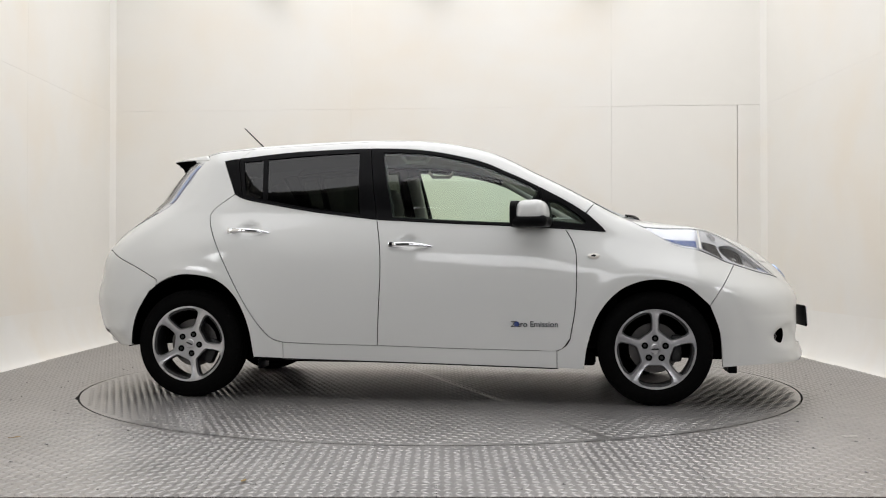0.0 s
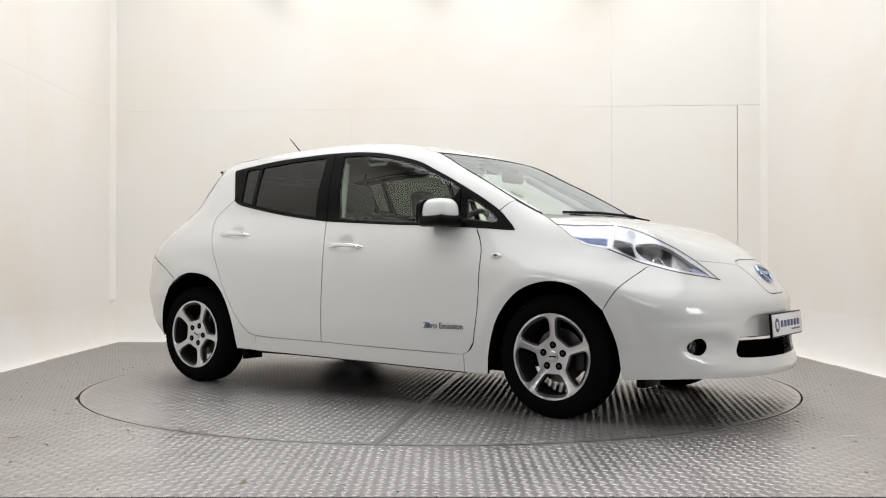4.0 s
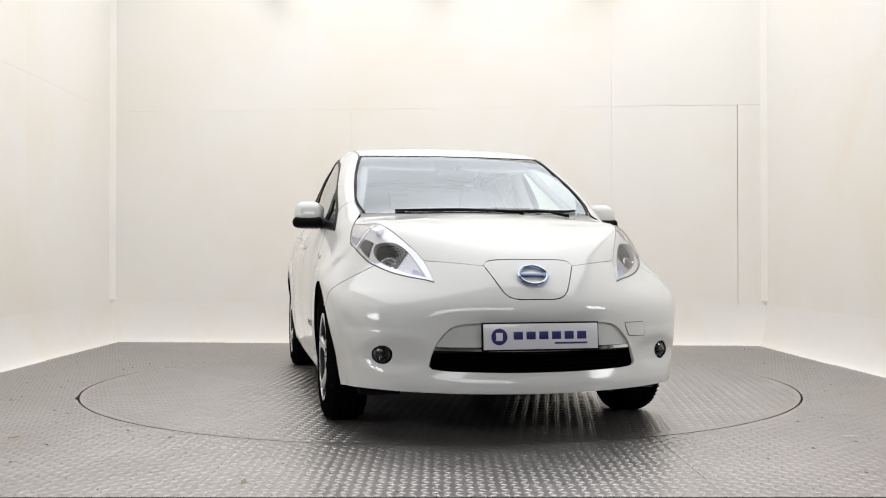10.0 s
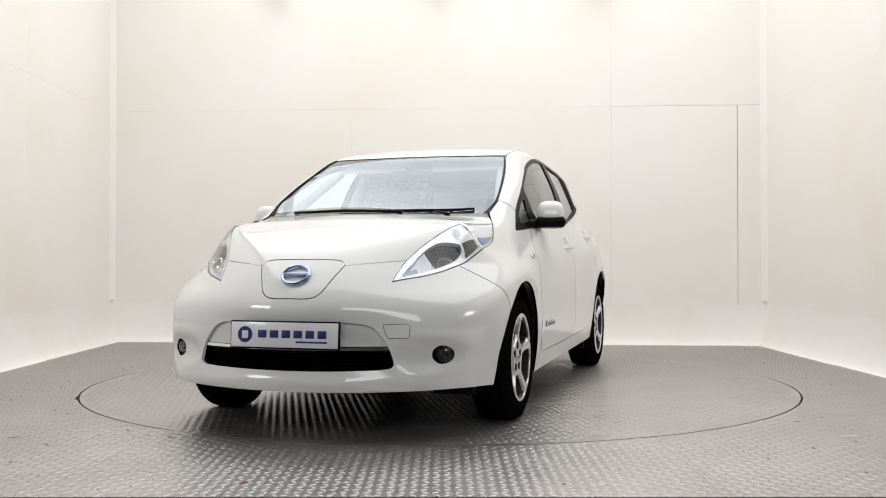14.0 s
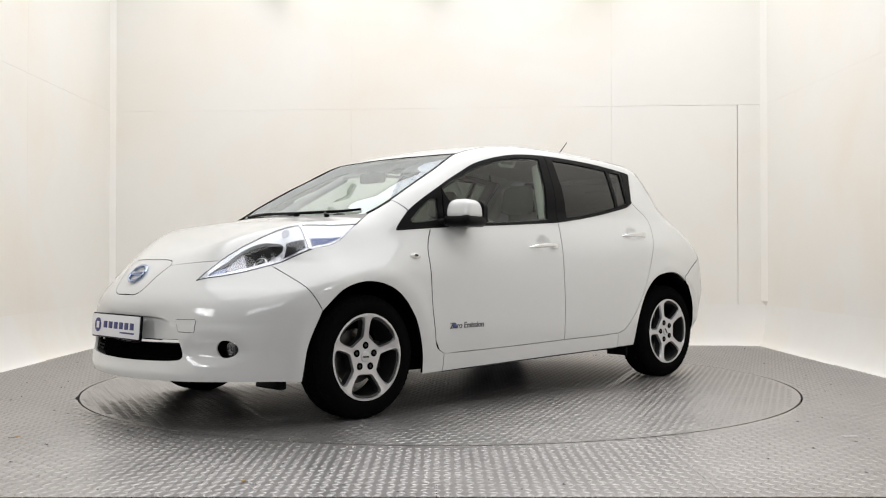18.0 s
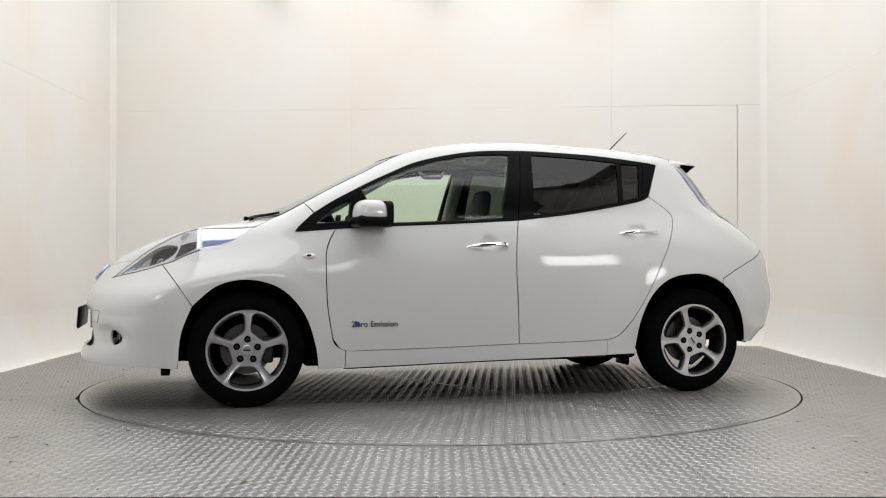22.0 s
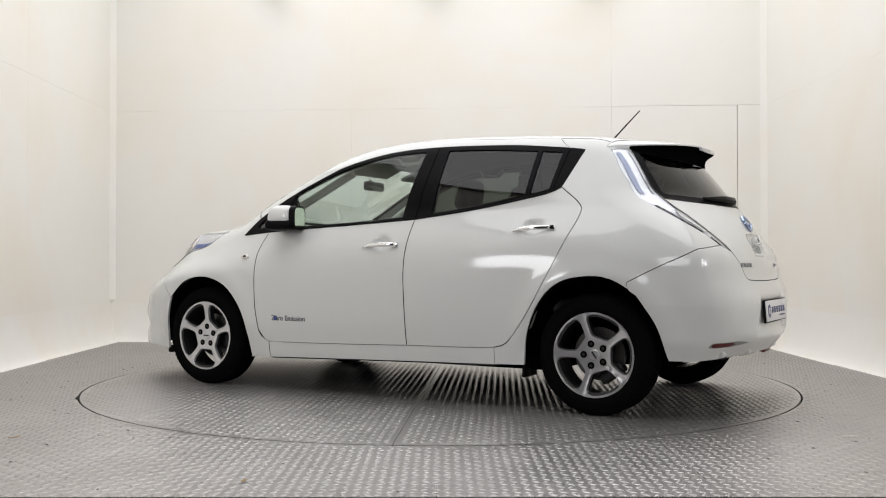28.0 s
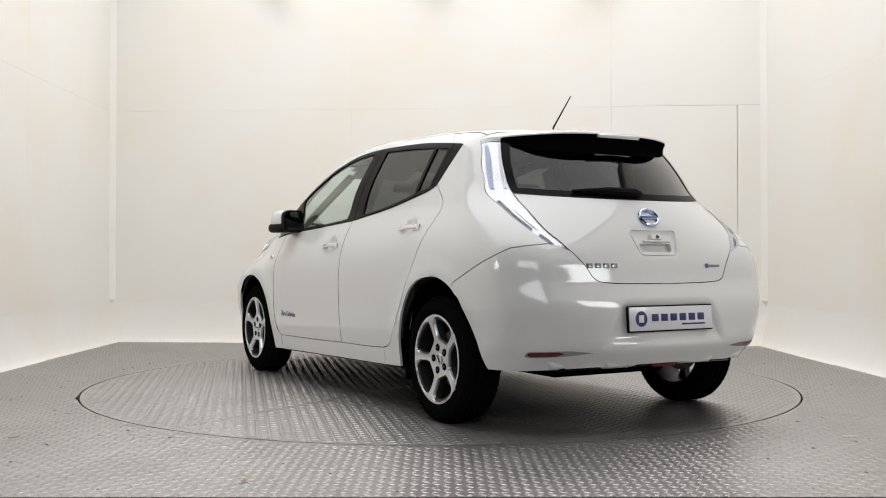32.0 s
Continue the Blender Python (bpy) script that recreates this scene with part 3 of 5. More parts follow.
def make_shell():
    """Ceiling, and the dark workshop behind the camera that closes the place."""
    tagged(part("ceiling", box((7.2, 7.4, .1), (0, 0, 4.27), 0), CEILING_PAINT), "white painted ceiling over the booth", "ceiling", kind="structure")
    tagged(part("ceiling_front", box((13, 7.0, .1), (0, -7.2, 4.4), 0), DARK_WALL), "grey workshop ceiling", "ceiling", kind="structure")
    tagged(part("ground", box((13, 14, .05), (0, -3.5, -.095), 0), DARK_FLOOR), "dark concrete floor below the deck", "floor", kind="structure")
    fl = tagged(new("floor_front"), "steel tread-plate floor in front of the deck", "floor", kind="structure")
    plate("deck_plate", [(-3.6, -10.4), (3.6, -10.4), (3.6, -3.175), (-3.6, -3.175)], fl, z=-.006)
    tagged(part("wall_front", box((13, .1, 4.6), (0, -10.6, 2.2), 0), DARK_WALL), "grey workshop wall", "wall", kind="structure")
    for x in (-6.5, 6.5):
        tagged(part("wall_side", box((.1, 7.2, 4.6), (x, -7.1, 2.2), 0), DARK_WALL), "grey workshop wall", "wall", kind="structure")
    for x in (-4.85, 4.85):
        tagged(part("wall_return", box((3.3, .1, 4.6), (x, -3.65, 2.2), 0), DARK_WALL), "grey workshop wall", "wall", kind="structure")


def make_small_things():
    """Spotlights at the top of the back wall, scraps on the deck."""
    for x, y in ((-1.66, 3.02), (-.05, 2.90), (1.50, 2.79)):
        s = tagged(new("spotlight"), "small grey spotlight fixed high on the cream wall", "spotlight", "spotlights along the wall")
        s.matrix_basis = pose(x, y, 3.44)
        part("housing", lathe([(.05, .10), (.075, .06), (.085, -.05), (.08, -.055), (.07, -.03), (.001, -.02)], 24, "z"), CABIN, s)
        part("bracket", box((.03, .16, .03), (0, .10, .06), .006), CABIN, s)
        part("wall_plate", box((.09, .012, .12), (0, .178, .06), .004), CABIN, s)
    for m in SIDE_BOXES:
        s = tagged(new("side_lamp"), "white softbox lamp on a black stand beside the booth's open front", "lamp", "lamps beside the booth's front")
        s.matrix_basis = m
        part("diffuser", box((.60, .60, .01), (0, 0, .02), 0), PLATE_WHITE, s, "white diffuser")
        part("hood", box((.63, .63, .10), (0, 0, .09), .02), BLACK_TRIM, s, "black lamp hood")
        down = m.to_3x3().inverted() @ Vector((0, 0, -1))
        top = Vector((0, 0, .16))
        part("stand", tube([top, top + down * 1.59], .014, 8), BLACK_TRIM, s)
    # body of the added fill light, out of view behind the camera
    s = tagged(new("fill_panel"), "added white fill panel, unseen behind the camera", "light panel")
    s.matrix_basis = FRONT_BOX
    part("diffuser", box((4.4, 1.3, .01), (0, 0, .02), 0), PLATE_WHITE, s, "white diffuser")
    part("housing", box((4.46, 1.36, .10), (0, 0, .09), .02), BLACK_TRIM, s, "black panel housing")
    up = FRONT_BOX.to_3x3().inverted() @ Vector((0, 0, 1))
    for k in (-.9, .9):
        part("hanger", tube([Vector((k, 0, .14)), Vector((k, 0, .14)) + up * 1.30], .012, 8), BLACK_TRIM, s)
    rng = random.Random(3)
    for name, label, cat, mat, spots in (
            ("leaf_scrap", "small dry yellow leaf scrap on the steel deck", "leaf", LEAF, ((-.72, -2.92), (-1.93, -2.05))),
            ("paper_scrap", "thin white paper scrap on the steel deck", "paper", PAPER, ((1.86, -2.02), (2.02, -2.06)))):
        for x, y in spots:
            bm = bmesh.new()
            n = 9
            ring = [bm.verts.new((.030 * (1.6 if mat is PAPER else 1) * math.cos(k * math.tau / n) * rng.uniform(.6, 1), .010 * math.sin(k * math.tau / n) * rng.uniform(.6, 1), .004 + rng.uniform(0, .004))) for k in range(n)]
            f = bm.faces.new(ring)
            r = bmesh.ops.extrude_face_region(bm, geom=[f])
            bmesh.ops.translate(bm, vec=(0, 0, .0015), verts=[v for v in r["geom"] if isinstance(v, bmesh.types.BMVert)])
            tagged(part(name, bm, mat, None, m=pose(x, y, .0, 0, 0, rng.uniform(0, 180))), label, cat, name.replace("_", " ") + "s on the deck")
    # grit trodden into the plates
    v, f = [], []
    for k in range(420):
        x, y, r = rng.uniform(-2.9, 2.9), rng.uniform(-3.1, 2.6), rng.uniform(.002, .007)
        if abs(math.hypot(x, y) - DISC_R) < .05 or math.hypot(x, y) < DISC_R:
            continue
        a = rng.uniform(0, math.tau)
        b = len(v)
        v += [(x + r * 1.8 * math.cos(a), y + r * 1.8 * math.sin(a), 0), (x - r * math.sin(a), y + r * math.cos(a), 0), (x - r * 1.8 * math.cos(a), y - r * 1.8 * math.sin(a), 0), (x + r * math.sin(a), y - r * math.cos(a), 0), (x, y, r * .7)]
        f += [(b, b + 1, b + 4), (b + 1, b + 2, b + 4), (b + 2, b + 3, b + 4), (b + 3, b, b + 4)]
    tagged(part("floor_grit", mesh_of("floor_grit", v, f, DARK_FLOOR, smooth=False), None, None), "dark grit scattered on the steel deck", "grit", kind="stuff")


make_shell()
make_deck()
turntable = make_turntable()
make_walls()
make_small_things()

# ---- the car ----
car = tagged(new("car"), "white five-door electric hatchback parked on the turntable", "car")

# lines of its skin: (x, z) seen from the side, (x, y) from above, (y, z) from the front or the rear; the right-hand side
BELT = [(1.08, .968), (.855, .985), (.535, 1.003), (.21, 1.018), (-.23, 1.043), (-.60, 1.090), (-.91, 1.144), (-1.05, 1.174), (-1.115, 1.204)]
GLASS_TOP = [(-1.215, 1.412), (-1.116, 1.428), (-.844, 1.457), (-.639, 1.469), (-.364, 1.476), (-.089, 1.469), (.118, 1.444), (.357, 1.388), (.525, 1.317), (.663, 1.252), (.852, 1.152), (.982, 1.068), (1.055, .998), (1.08, .968)]
DOOR_SPLIT = [(-.230, 1.043), (-.205, .90), (-.196, .744), (-.204, .55), (-.214, .317)]
DOOR_FRONT = [(.855, .985), (.899, .903), (.918, .808), (.912, .557), (.882, .368)]
DOOR_REAR = [(-.774, .330), (-.858, .365), (-.975, .513), (-1.113, .760), (-1.204, .943), (-1.245, 1.045), (-1.235, 1.107), (-1.115, 1.204)]
ARCH_F = [(.958, .195), (.98, .337), (1.042, .51), (1.166, .645), (1.337, .698), (1.506, .667), (1.641, .558), (1.698, .405), (1.717, .216)]
ARCH_R = [(-.953, .241), (-.983, .43), (-1.06, .595), (-1.18, .694), (-1.348, .723), (-1.46, .703), (-1.585, .626), (-1.68, .474), (-1.729, .297)]
ROOF_EDGE = [(-1.342, -.556), (-1.0, -.570), (-.5, -.575), (0, -.572), (.42, -.562)]
SCREEN_EDGE = [(.42, -.562), (.60, -.605), (.80, -.640), (1.02, -.662)]
SCREEN_FOOT = [(1.02, -.662), (1.163, -.637)]
SCREEN_BASE = [(1.163, -.637), (1.215, -.50), (1.28, -.30), (1.31, 0)]
SCREEN_TOP = [(.42, -.562), (.465, -.30), (.48, 0)]
HOOD_REAR = [(1.235, -.672), (1.29, -.50), (1.345, -.30), (1.38, 0)]
LAMP_OUT = [(1.290, -.700), (1.40, -.731), (1.50, -.738), (1.600, -.730), (1.657, -.718), (1.727, -.695), (1.800, -.664), (1.895, -.609), (1.980, -.539), (2.075, -.434)]
LAMP_IN = [(2.075, -.434), (1.968, -.457), (1.880, -.498), (1.790, -.543), (1.680, -.590), (1.55, -.632), (1.42, -.668), (1.290, -.700)]
NOSE_CUT = [(.457, .803), (.33, .793), (.210, .781)]
LID = [(.210, .781), (.196, .800), (.134, .809), (0, .810)]
LID_LOW = [(.210, .781), (.175, .715), (.140, .655), (.092, .633), (0, .632)]
TAIL_OUT = [(-.600, 1.412), (-.645, 1.300), (-.667, 1.210), (-.690, 1.136), (-.690, 1.088), (-.686, 1.010), (-.657, .945), (-.608, .882), (-.510, .851)]
TAIL_IN = [(-.510, .851), (-.548, .897), (-.591, .961), (-.605, 1.058), (-.604, 1.131), (-.598, 1.200), (-.582, 1.290), (-.560, 1.360), (-.535, 1.416)]
GATE_CUT = [(-.510, .851), (-.447, .780), (-.400, .715), (-.30, .698), (0, .693)]
SEAM_R = [(-1.54, .694), (-1.66, .757), (-1.74, .795)]


def side_panels():
    rail = onto("top", ROOF_EDGE, "side")[:-1] + onto("top", SCREEN_EDGE, "side")
    foot = onto("top", SCREEN_FOOT, "side")
    cowl_edge = onto("top", [(1.163, -.637), (1.235, -.672), (1.290, -.700)], "side")
    lamp_edge = onto("top", LAMP_OUT[:7], "side")
    doors = {}
    o = outline(DOOR_SPLIT, [(-.214, .317), (.22, .306), (.666, .299), (.82, .302), (.882, .368)], DOOR_FRONT[::-1], [(.855, .985), (.535, 1.003), (.21, 1.018), (-.23, 1.043)])
    doors["front_door"] = panel("front_door", "side", o, PAINT, car, both=True, grid=.022)
    o = outline(DOOR_SPLIT, [(-.214, .317), (-.571, .322), (-.774, .33)], DOOR_REAR, BELT[::-1][:5])
    doors["rear_door"] = panel("rear_door", "side", o, PAINT, car, both=True, grid=.022)
    o = outline([(.808, .299), (.808, .201)], [(.808, .201), (.958, .195)], ARCH_F[:7], [(1.641, .558), (1.72, .675), tuple(lamp_edge[-1])], lamp_edge[::-1], cowl_edge[::-1], foot[::-1],
                [tuple(foot[0]), (.972, 1.076)], [(.972, 1.076), (1.055, .998), (1.08, .968)], [(1.08, .968), (.855, .985)], DOOR_FRONT, [(.882, .368), (.86, .33), (.808, .299)])
    panel("front_wing", "side", o, PAINT, car, both=True, grid=.025, lip=.002)
    o = outline([(.808, .201), (.4, .212), (-.1, .224), (-.774, .236)], [(-.774, .236), (-.774, .33)], [(-.774, .33), (-.57, .322), (-.214, .317), (.22, .306), (.666, .299), (.808, .299)])
    panel("sill", "side", o, PAINT, car, both=True, gap=.0015)
    # roof rail and windscreen pillar, down to the wing
    i = next(k for k, q in enumerate(rail) if q[0] > -1.05)
    o = outline(rail[i:], [tuple(rail[-1]), (.969, 1.079)], [(.969, 1.079)] + GLASS_TOP[::-1][3:-1], [(-1.116, 1.428), tuple(rail[i])])
    panel("roof_rail", "side", o, PAINT, car, both=True, gap=.0008, grid=.025)
    # rear quarter, in the round view
    q_top = onto("top", [(-1.342, -.557), (-1.25, -.561), (rail[i][0], -.569)], "tail")
    o = outline(onto("top", [(-1.324, -.596), (-1.342, -.557)], "tail"), q_top, [q_top[-1], *onto("side", [(-1.116, 1.428), (-1.215, 1.412)], "tail", .02)], onto("side", [(-1.215, 1.412), (-1.115, 1.204)], "tail"),
                onto("side", DOOR_REAR[::-1], "tail"), onto("side", [(-.774, .33), (-.774, .236)], "tail"), onto("side", [(-.774, .236), (-.953, .241)], "tail"), onto("side", ARCH_R[:6] + [(-1.54, .660)], "tail"),
                onto("side", [(-1.54, .660), SEAM_R[0]], "tail"), onto("side", SEAM_R, "tail") + onto("rear", [(-.775, .858), (-.718, .870), (-.608, .882)], "tail"), onto("rear", TAIL_OUT[::-1][1:], "tail"), way="tail")
    panel("quarter_panel", "tail", o, PAINT, car, both=True, grid=.025, lip=.002)
    # window frames and panes
    o = outline(BELT, GLASS_TOP, [(-1.115, 1.204), (-1.215, 1.412)])
    full = outline(BELT, [(-1.115, 1.204), (-1.215, 1.412)], GLASS_TOP)
    pane_f = outline([(-.139, 1.056), (.21, 1.032), (.60, 1.014)], [(.60, 1.014), (.700, 1.205)], [(.685, 1.222), (.62, 1.256), (.50, 1.309), (.359, 1.365), (.20, 1.407), (.05, 1.434), (-.10, 1.447), (-.222, 1.449)], [(-.222, 1.449), (-.139, 1.056)])
    pane_q = outline([(.775, 1.030), (.955, 1.010)], [(.955, 1.010), (.970, 1.030), (.86, 1.115), (.80, 1.150)], [(.80, 1.150), (.755, 1.150)], [(.755, 1.150), (.775, 1.030)], step=.012)
    pane_r = outline([(-.335, 1.074), (-.60, 1.108), (-.905, 1.164)], [(-.905, 1.164), (-.935, 1.418)], [(-.935, 1.418), (-.65, 1.440), (-.368, 1.451)], [(-.368, 1.451), (-.335, 1.074)])
    pane_b = outline([(-.935, 1.170), (-1.045, 1.196)], [(-1.045, 1.196), (-1.088, 1.404)], [(-1.088, 1.404), (-.965, 1.415)], [(-.965, 1.415), (-.935, 1.170)], step=.015)
    # the frame splits between the doors
    left = outline([(-.233, 1.043), (-.60, 1.090), (-.91, 1.144), (-1.05, 1.174), (-1.062, 1.180)], [(-1.062, 1.180), (-1.125, 1.427)], GLASS_TOP[1:6][:4] + [(-.302, 1.4755)], [(-.302, 1.4755), (-.233, 1.043)])
    right = outline([(-.229, 1.043), (-.298, 1.4755)], [(-.298, 1.4755), *GLASS_TOP[5:10], (.70, 1.232)], [(.70, 1.232), (.735, 1.02), (.745, .992)], [(.745, .992), (.535, 1.003), (.21, 1.018), (-.229, 1.043)])
    corner = outline([(.750, .992), (.705, 1.230)], [(.705, 1.230), (.852, 1.152), (.982, 1.068), (1.055, .998), (1.08, .968)], [(1.08, .968), (.855, .985), (.750, .992)])
    tail = outline([(-1.065, 1.180), (-1.115, 1.204)], [(-1.115, 1.204), (-1.215, 1.412)], [(-1.215, 1.412), (-1.129, 1.427)], [(-1.129, 1.427), (-1.065, 1.180)])
    panel("door_frame", "side", right, BLACK_TRIM, car, holes=[pane_f], gap=.0005, both=True, grid=.03, label="black window frame")
    panel("door_frame", "side", left, BLACK_TRIM, car, holes=[pane_r, pane_b], gap=.0005, both=True, grid=.03, label="black window frame")
    panel("corner_trim", "side", corner, BLACK_TRIM, car, holes=[pane_q], gap=.0005, both=True, grid=.03, label="black mirror corner trim")
    panel("pillar_trim", "side", tail, BLACK_TRIM, car, gap=.0005, both=True, grid=.03, label="black rear pillar trim")
    panel("window", "side", inset(pane_f, -.006), CLEAR_GLASS, car, gap=0, depth=0, lift=-.006, both=True, label="green-tinted front door glass")
    panel("window", "side", inset(pane_q, -.006), CLEAR_GLASS, car, gap=0, depth=0, lift=-.006, both=True, label="small fixed corner glass")
    panel("window", "side", inset(pane_r, -.006), PRIVACY_GLASS, car, gap=0, depth=0, lift=-.006, both=True, label="dark privacy glass")
    panel("window", "side", inset(pane_b, -.006), PRIVACY_GLASS, car, gap=0, depth=0, lift=-.006, both=True, label="dark privacy glass")
    return doors


def belt_mouldings():
    """Thin black strips along the foot of the side windows."""
    for s in (-1, 1):
        for a, b in ((0, 5), (4, 9)):
            c = np.vstack([curve(BELT[a:b], .03), [BELT[b - 1]]])
            q = skin("side", c[:, 0], c[:, 1] + .004) * [1, s * -1, 1]
            q[:, 1] += s * .003
            part("belt_moulding", tube([tuple(k) for k in q], .0045, 6), BLACK_TRIM, car)


def front_panels():
    hood_front = onto("front", [(-a, b) for a, b in NOSE_CUT] + [(-a, b) for a, b in LID[1:]], "top", .02)
    li = [q for q in LAMP_IN[1:]]
    flip = lambda line: [(x, -y) for x, y in line]
    o = outline(HOOD_REAR, flip(HOOD_REAR[::-1]), flip(li[::-1]), flip(hood_front), hood_front[::-1], li)
    panel("bonnet", "top", o, PAINT, car, grid=.03, lip=.002, gap=.0015)
    o = outline(LID, mirrored(LID), [(-a, b) for a, b in LID_LOW], [(a, b) for a, b in LID_LOW[::-1]])
    panel("charge_port_lid", "front", o, PAINT, car, grid=.03, gap=.003)
    cowl = outline(SCREEN_BASE, flip(SCREEN_BASE[::-1]), flip([(1.163, -.637), (1.235, -.672)]), flip(HOOD_REAR), HOOD_REAR[::-1], [(1.235, -.672), (1.163, -.637)])
    panel("cowl", "top", cowl, CABIN, car, lift=-.006, gap=0, grid=.04, label="grey plastic windscreen cowl")
    sides = SCREEN_EDGE + SCREEN_FOOT[1:]
    o = outline(SCREEN_TOP, flip(SCREEN_TOP[::-1]), flip(sides), flip(SCREEN_BASE), SCREEN_BASE[::-1], sides[::-1])
    inner = inset(o, .006)
    for s in (-1, 1):
        e = [(x, y * -s) for x, y in sides]
        w = [(x, (y + .013) * -s) for x, y in sides]
        strip = outline(e, w[::-1])
        panel("screen_moulding", "top", strip, BLACK_TRIM, car, lift=.001, gap=0, depth=.008, lip=.001, grid=.05, label="black windscreen side moulding")
    panel("windscreen", "top", inset(inner, -.012), SCREEN_GLASS, car, gap=0, depth=0, lift=-.003, grid=.05)
    tail = [(-1.342, .556), (-1.408, .35), (-1.430, 0), (-1.408, -.35), (-1.342, -.556)]
    o = outline(ROOF_EDGE, SCREEN_TOP, flip(SCREEN_TOP[::-1]), flip(ROOF_EDGE[::-1]), tail)
    panel("roof", "top", o, PAINT, car, gap=.0012, grid=.05, lip=.002)
    # front bumper, in the round view
    arch = onto("side", ARCH_F[6:], "nose")
    lamp_pt = onto("top", LAMP_OUT[6:8], "side")[0]
    seam = onto("side", [(1.641, .558), (1.72, .675), tuple(lamp_pt)], "nose")
    lamp = onto("top", LAMP_OUT[6:], "nose") 
    tip = onto("top", LAMP_IN[:2], "nose")
    cut = onto("front", [(-a, b) for a, b in NOSE_CUT], "nose", .02)
    lid = onto("front", [(-a, b) for a, b in LID_LOW], "nose", .02)
    low = onto("side", [(1.717, .216), (1.88, .226)], "nose") + [(-32, .231), (-20, .226), (-10, .222), (0, .220)]
    R = [seam, lamp, tip, cut, lid]
    O = [arch[::-1]] + [R[0]] + R[1:]
    mir = [[(-a, b) for a, b in line[::-1]] for line in ([low[::-1]] + O)[::-1]]
    o = outline(low[::-1], *O, *mir, way="nose")
    gr = onto("front", [(0, .533), (-.20, .531), (-.326, .525), (-.385, .508), (-.427, .465), (-.455, .420), (-.478, .350), (-.470, .332), (-.40, .322), (-.20, .315), (0, .313)], "nose", .02)
    grille = outline(gr, mirrored(gr), way="nose")
    fog = [outline(onto("front", [(s * (.665 + .042 * math.cos(k * math.pi / 8)), .385 + .041 * math.sin(k * math.pi / 8)) for k in range(17)], "nose", .01), way="nose", step=.008) for s in (-1, 1)]
    panel("front_bumper", "nose", o, PAINT, car, holes=[grille, *fog], gap=.0014, grid=.022, lip=.001)
    # air intake: upper white band behind the plate, chrome blade, black lower mesh, dark duct
    up = outline([(0, .54), (-.34, .532), (-.395, .508), (-.437, .465), (-.452, .425)], [(-.452, .425), (0, .418)], [(0, .418), (.452, .425)], [(.452, .425), (.437, .465), (.395, .508), (.34, .532), (0, .54)])
    panel("intake_panel", "front", up, PAINT, car, lift=-.018, gap=0, grid=.04, label="white panel above the air intake")
    blade = outline([(-.463, .424), (0, .416), (.463, .424)], [(.465, .410), (0, .402), (-.465, .410)], step=.012)
    panel("chrome_blade", "front", blade, CHROME, car, lift=-.010, gap=0, depth=.02, grid=.03, label="chrome blade")
    low_mesh = outline([(-.475, .412), (0, .404), (.475, .412)], [(.49, .345), (.475, .325), (0, .305), (-.475, .325), (-.49, .345)])
    panel("intake_mesh", "front", low_mesh, UNDER, car, lift=-.05, gap=0, grid=.04, label="black air intake mesh")
    for k in range(5):
        zz = .328 + k * .017
        pts = [skin("front", [y], [zz])[0] + np.array([-.03, 0, 0]) for y in np.linspace(-.46, .46, 24)]
        part("intake_slat", tube(pts, .0035, 6), UNDER, car)
    # tow-eye cover
    te = outline([(.432, .522), (.535, .524)], [(.541, .515), (.541, .468)], [(.535, .461), (.455, .463)], [(.447, .470), (.432, .510)], step=.01)
    tow = panel("tow_eye_cover", "front", te, PAINT, car, lift=.0022, gap=.001, depth=.004, grid=.02)[0]
    # a dark tube round the cover paints the shade in its gap
    q = skin("front", te[:, 0], te[:, 1])
    part("cover_gap_shade", tube([tuple(k) for k in q], .0018, 6, closed=True), GAP, tow)


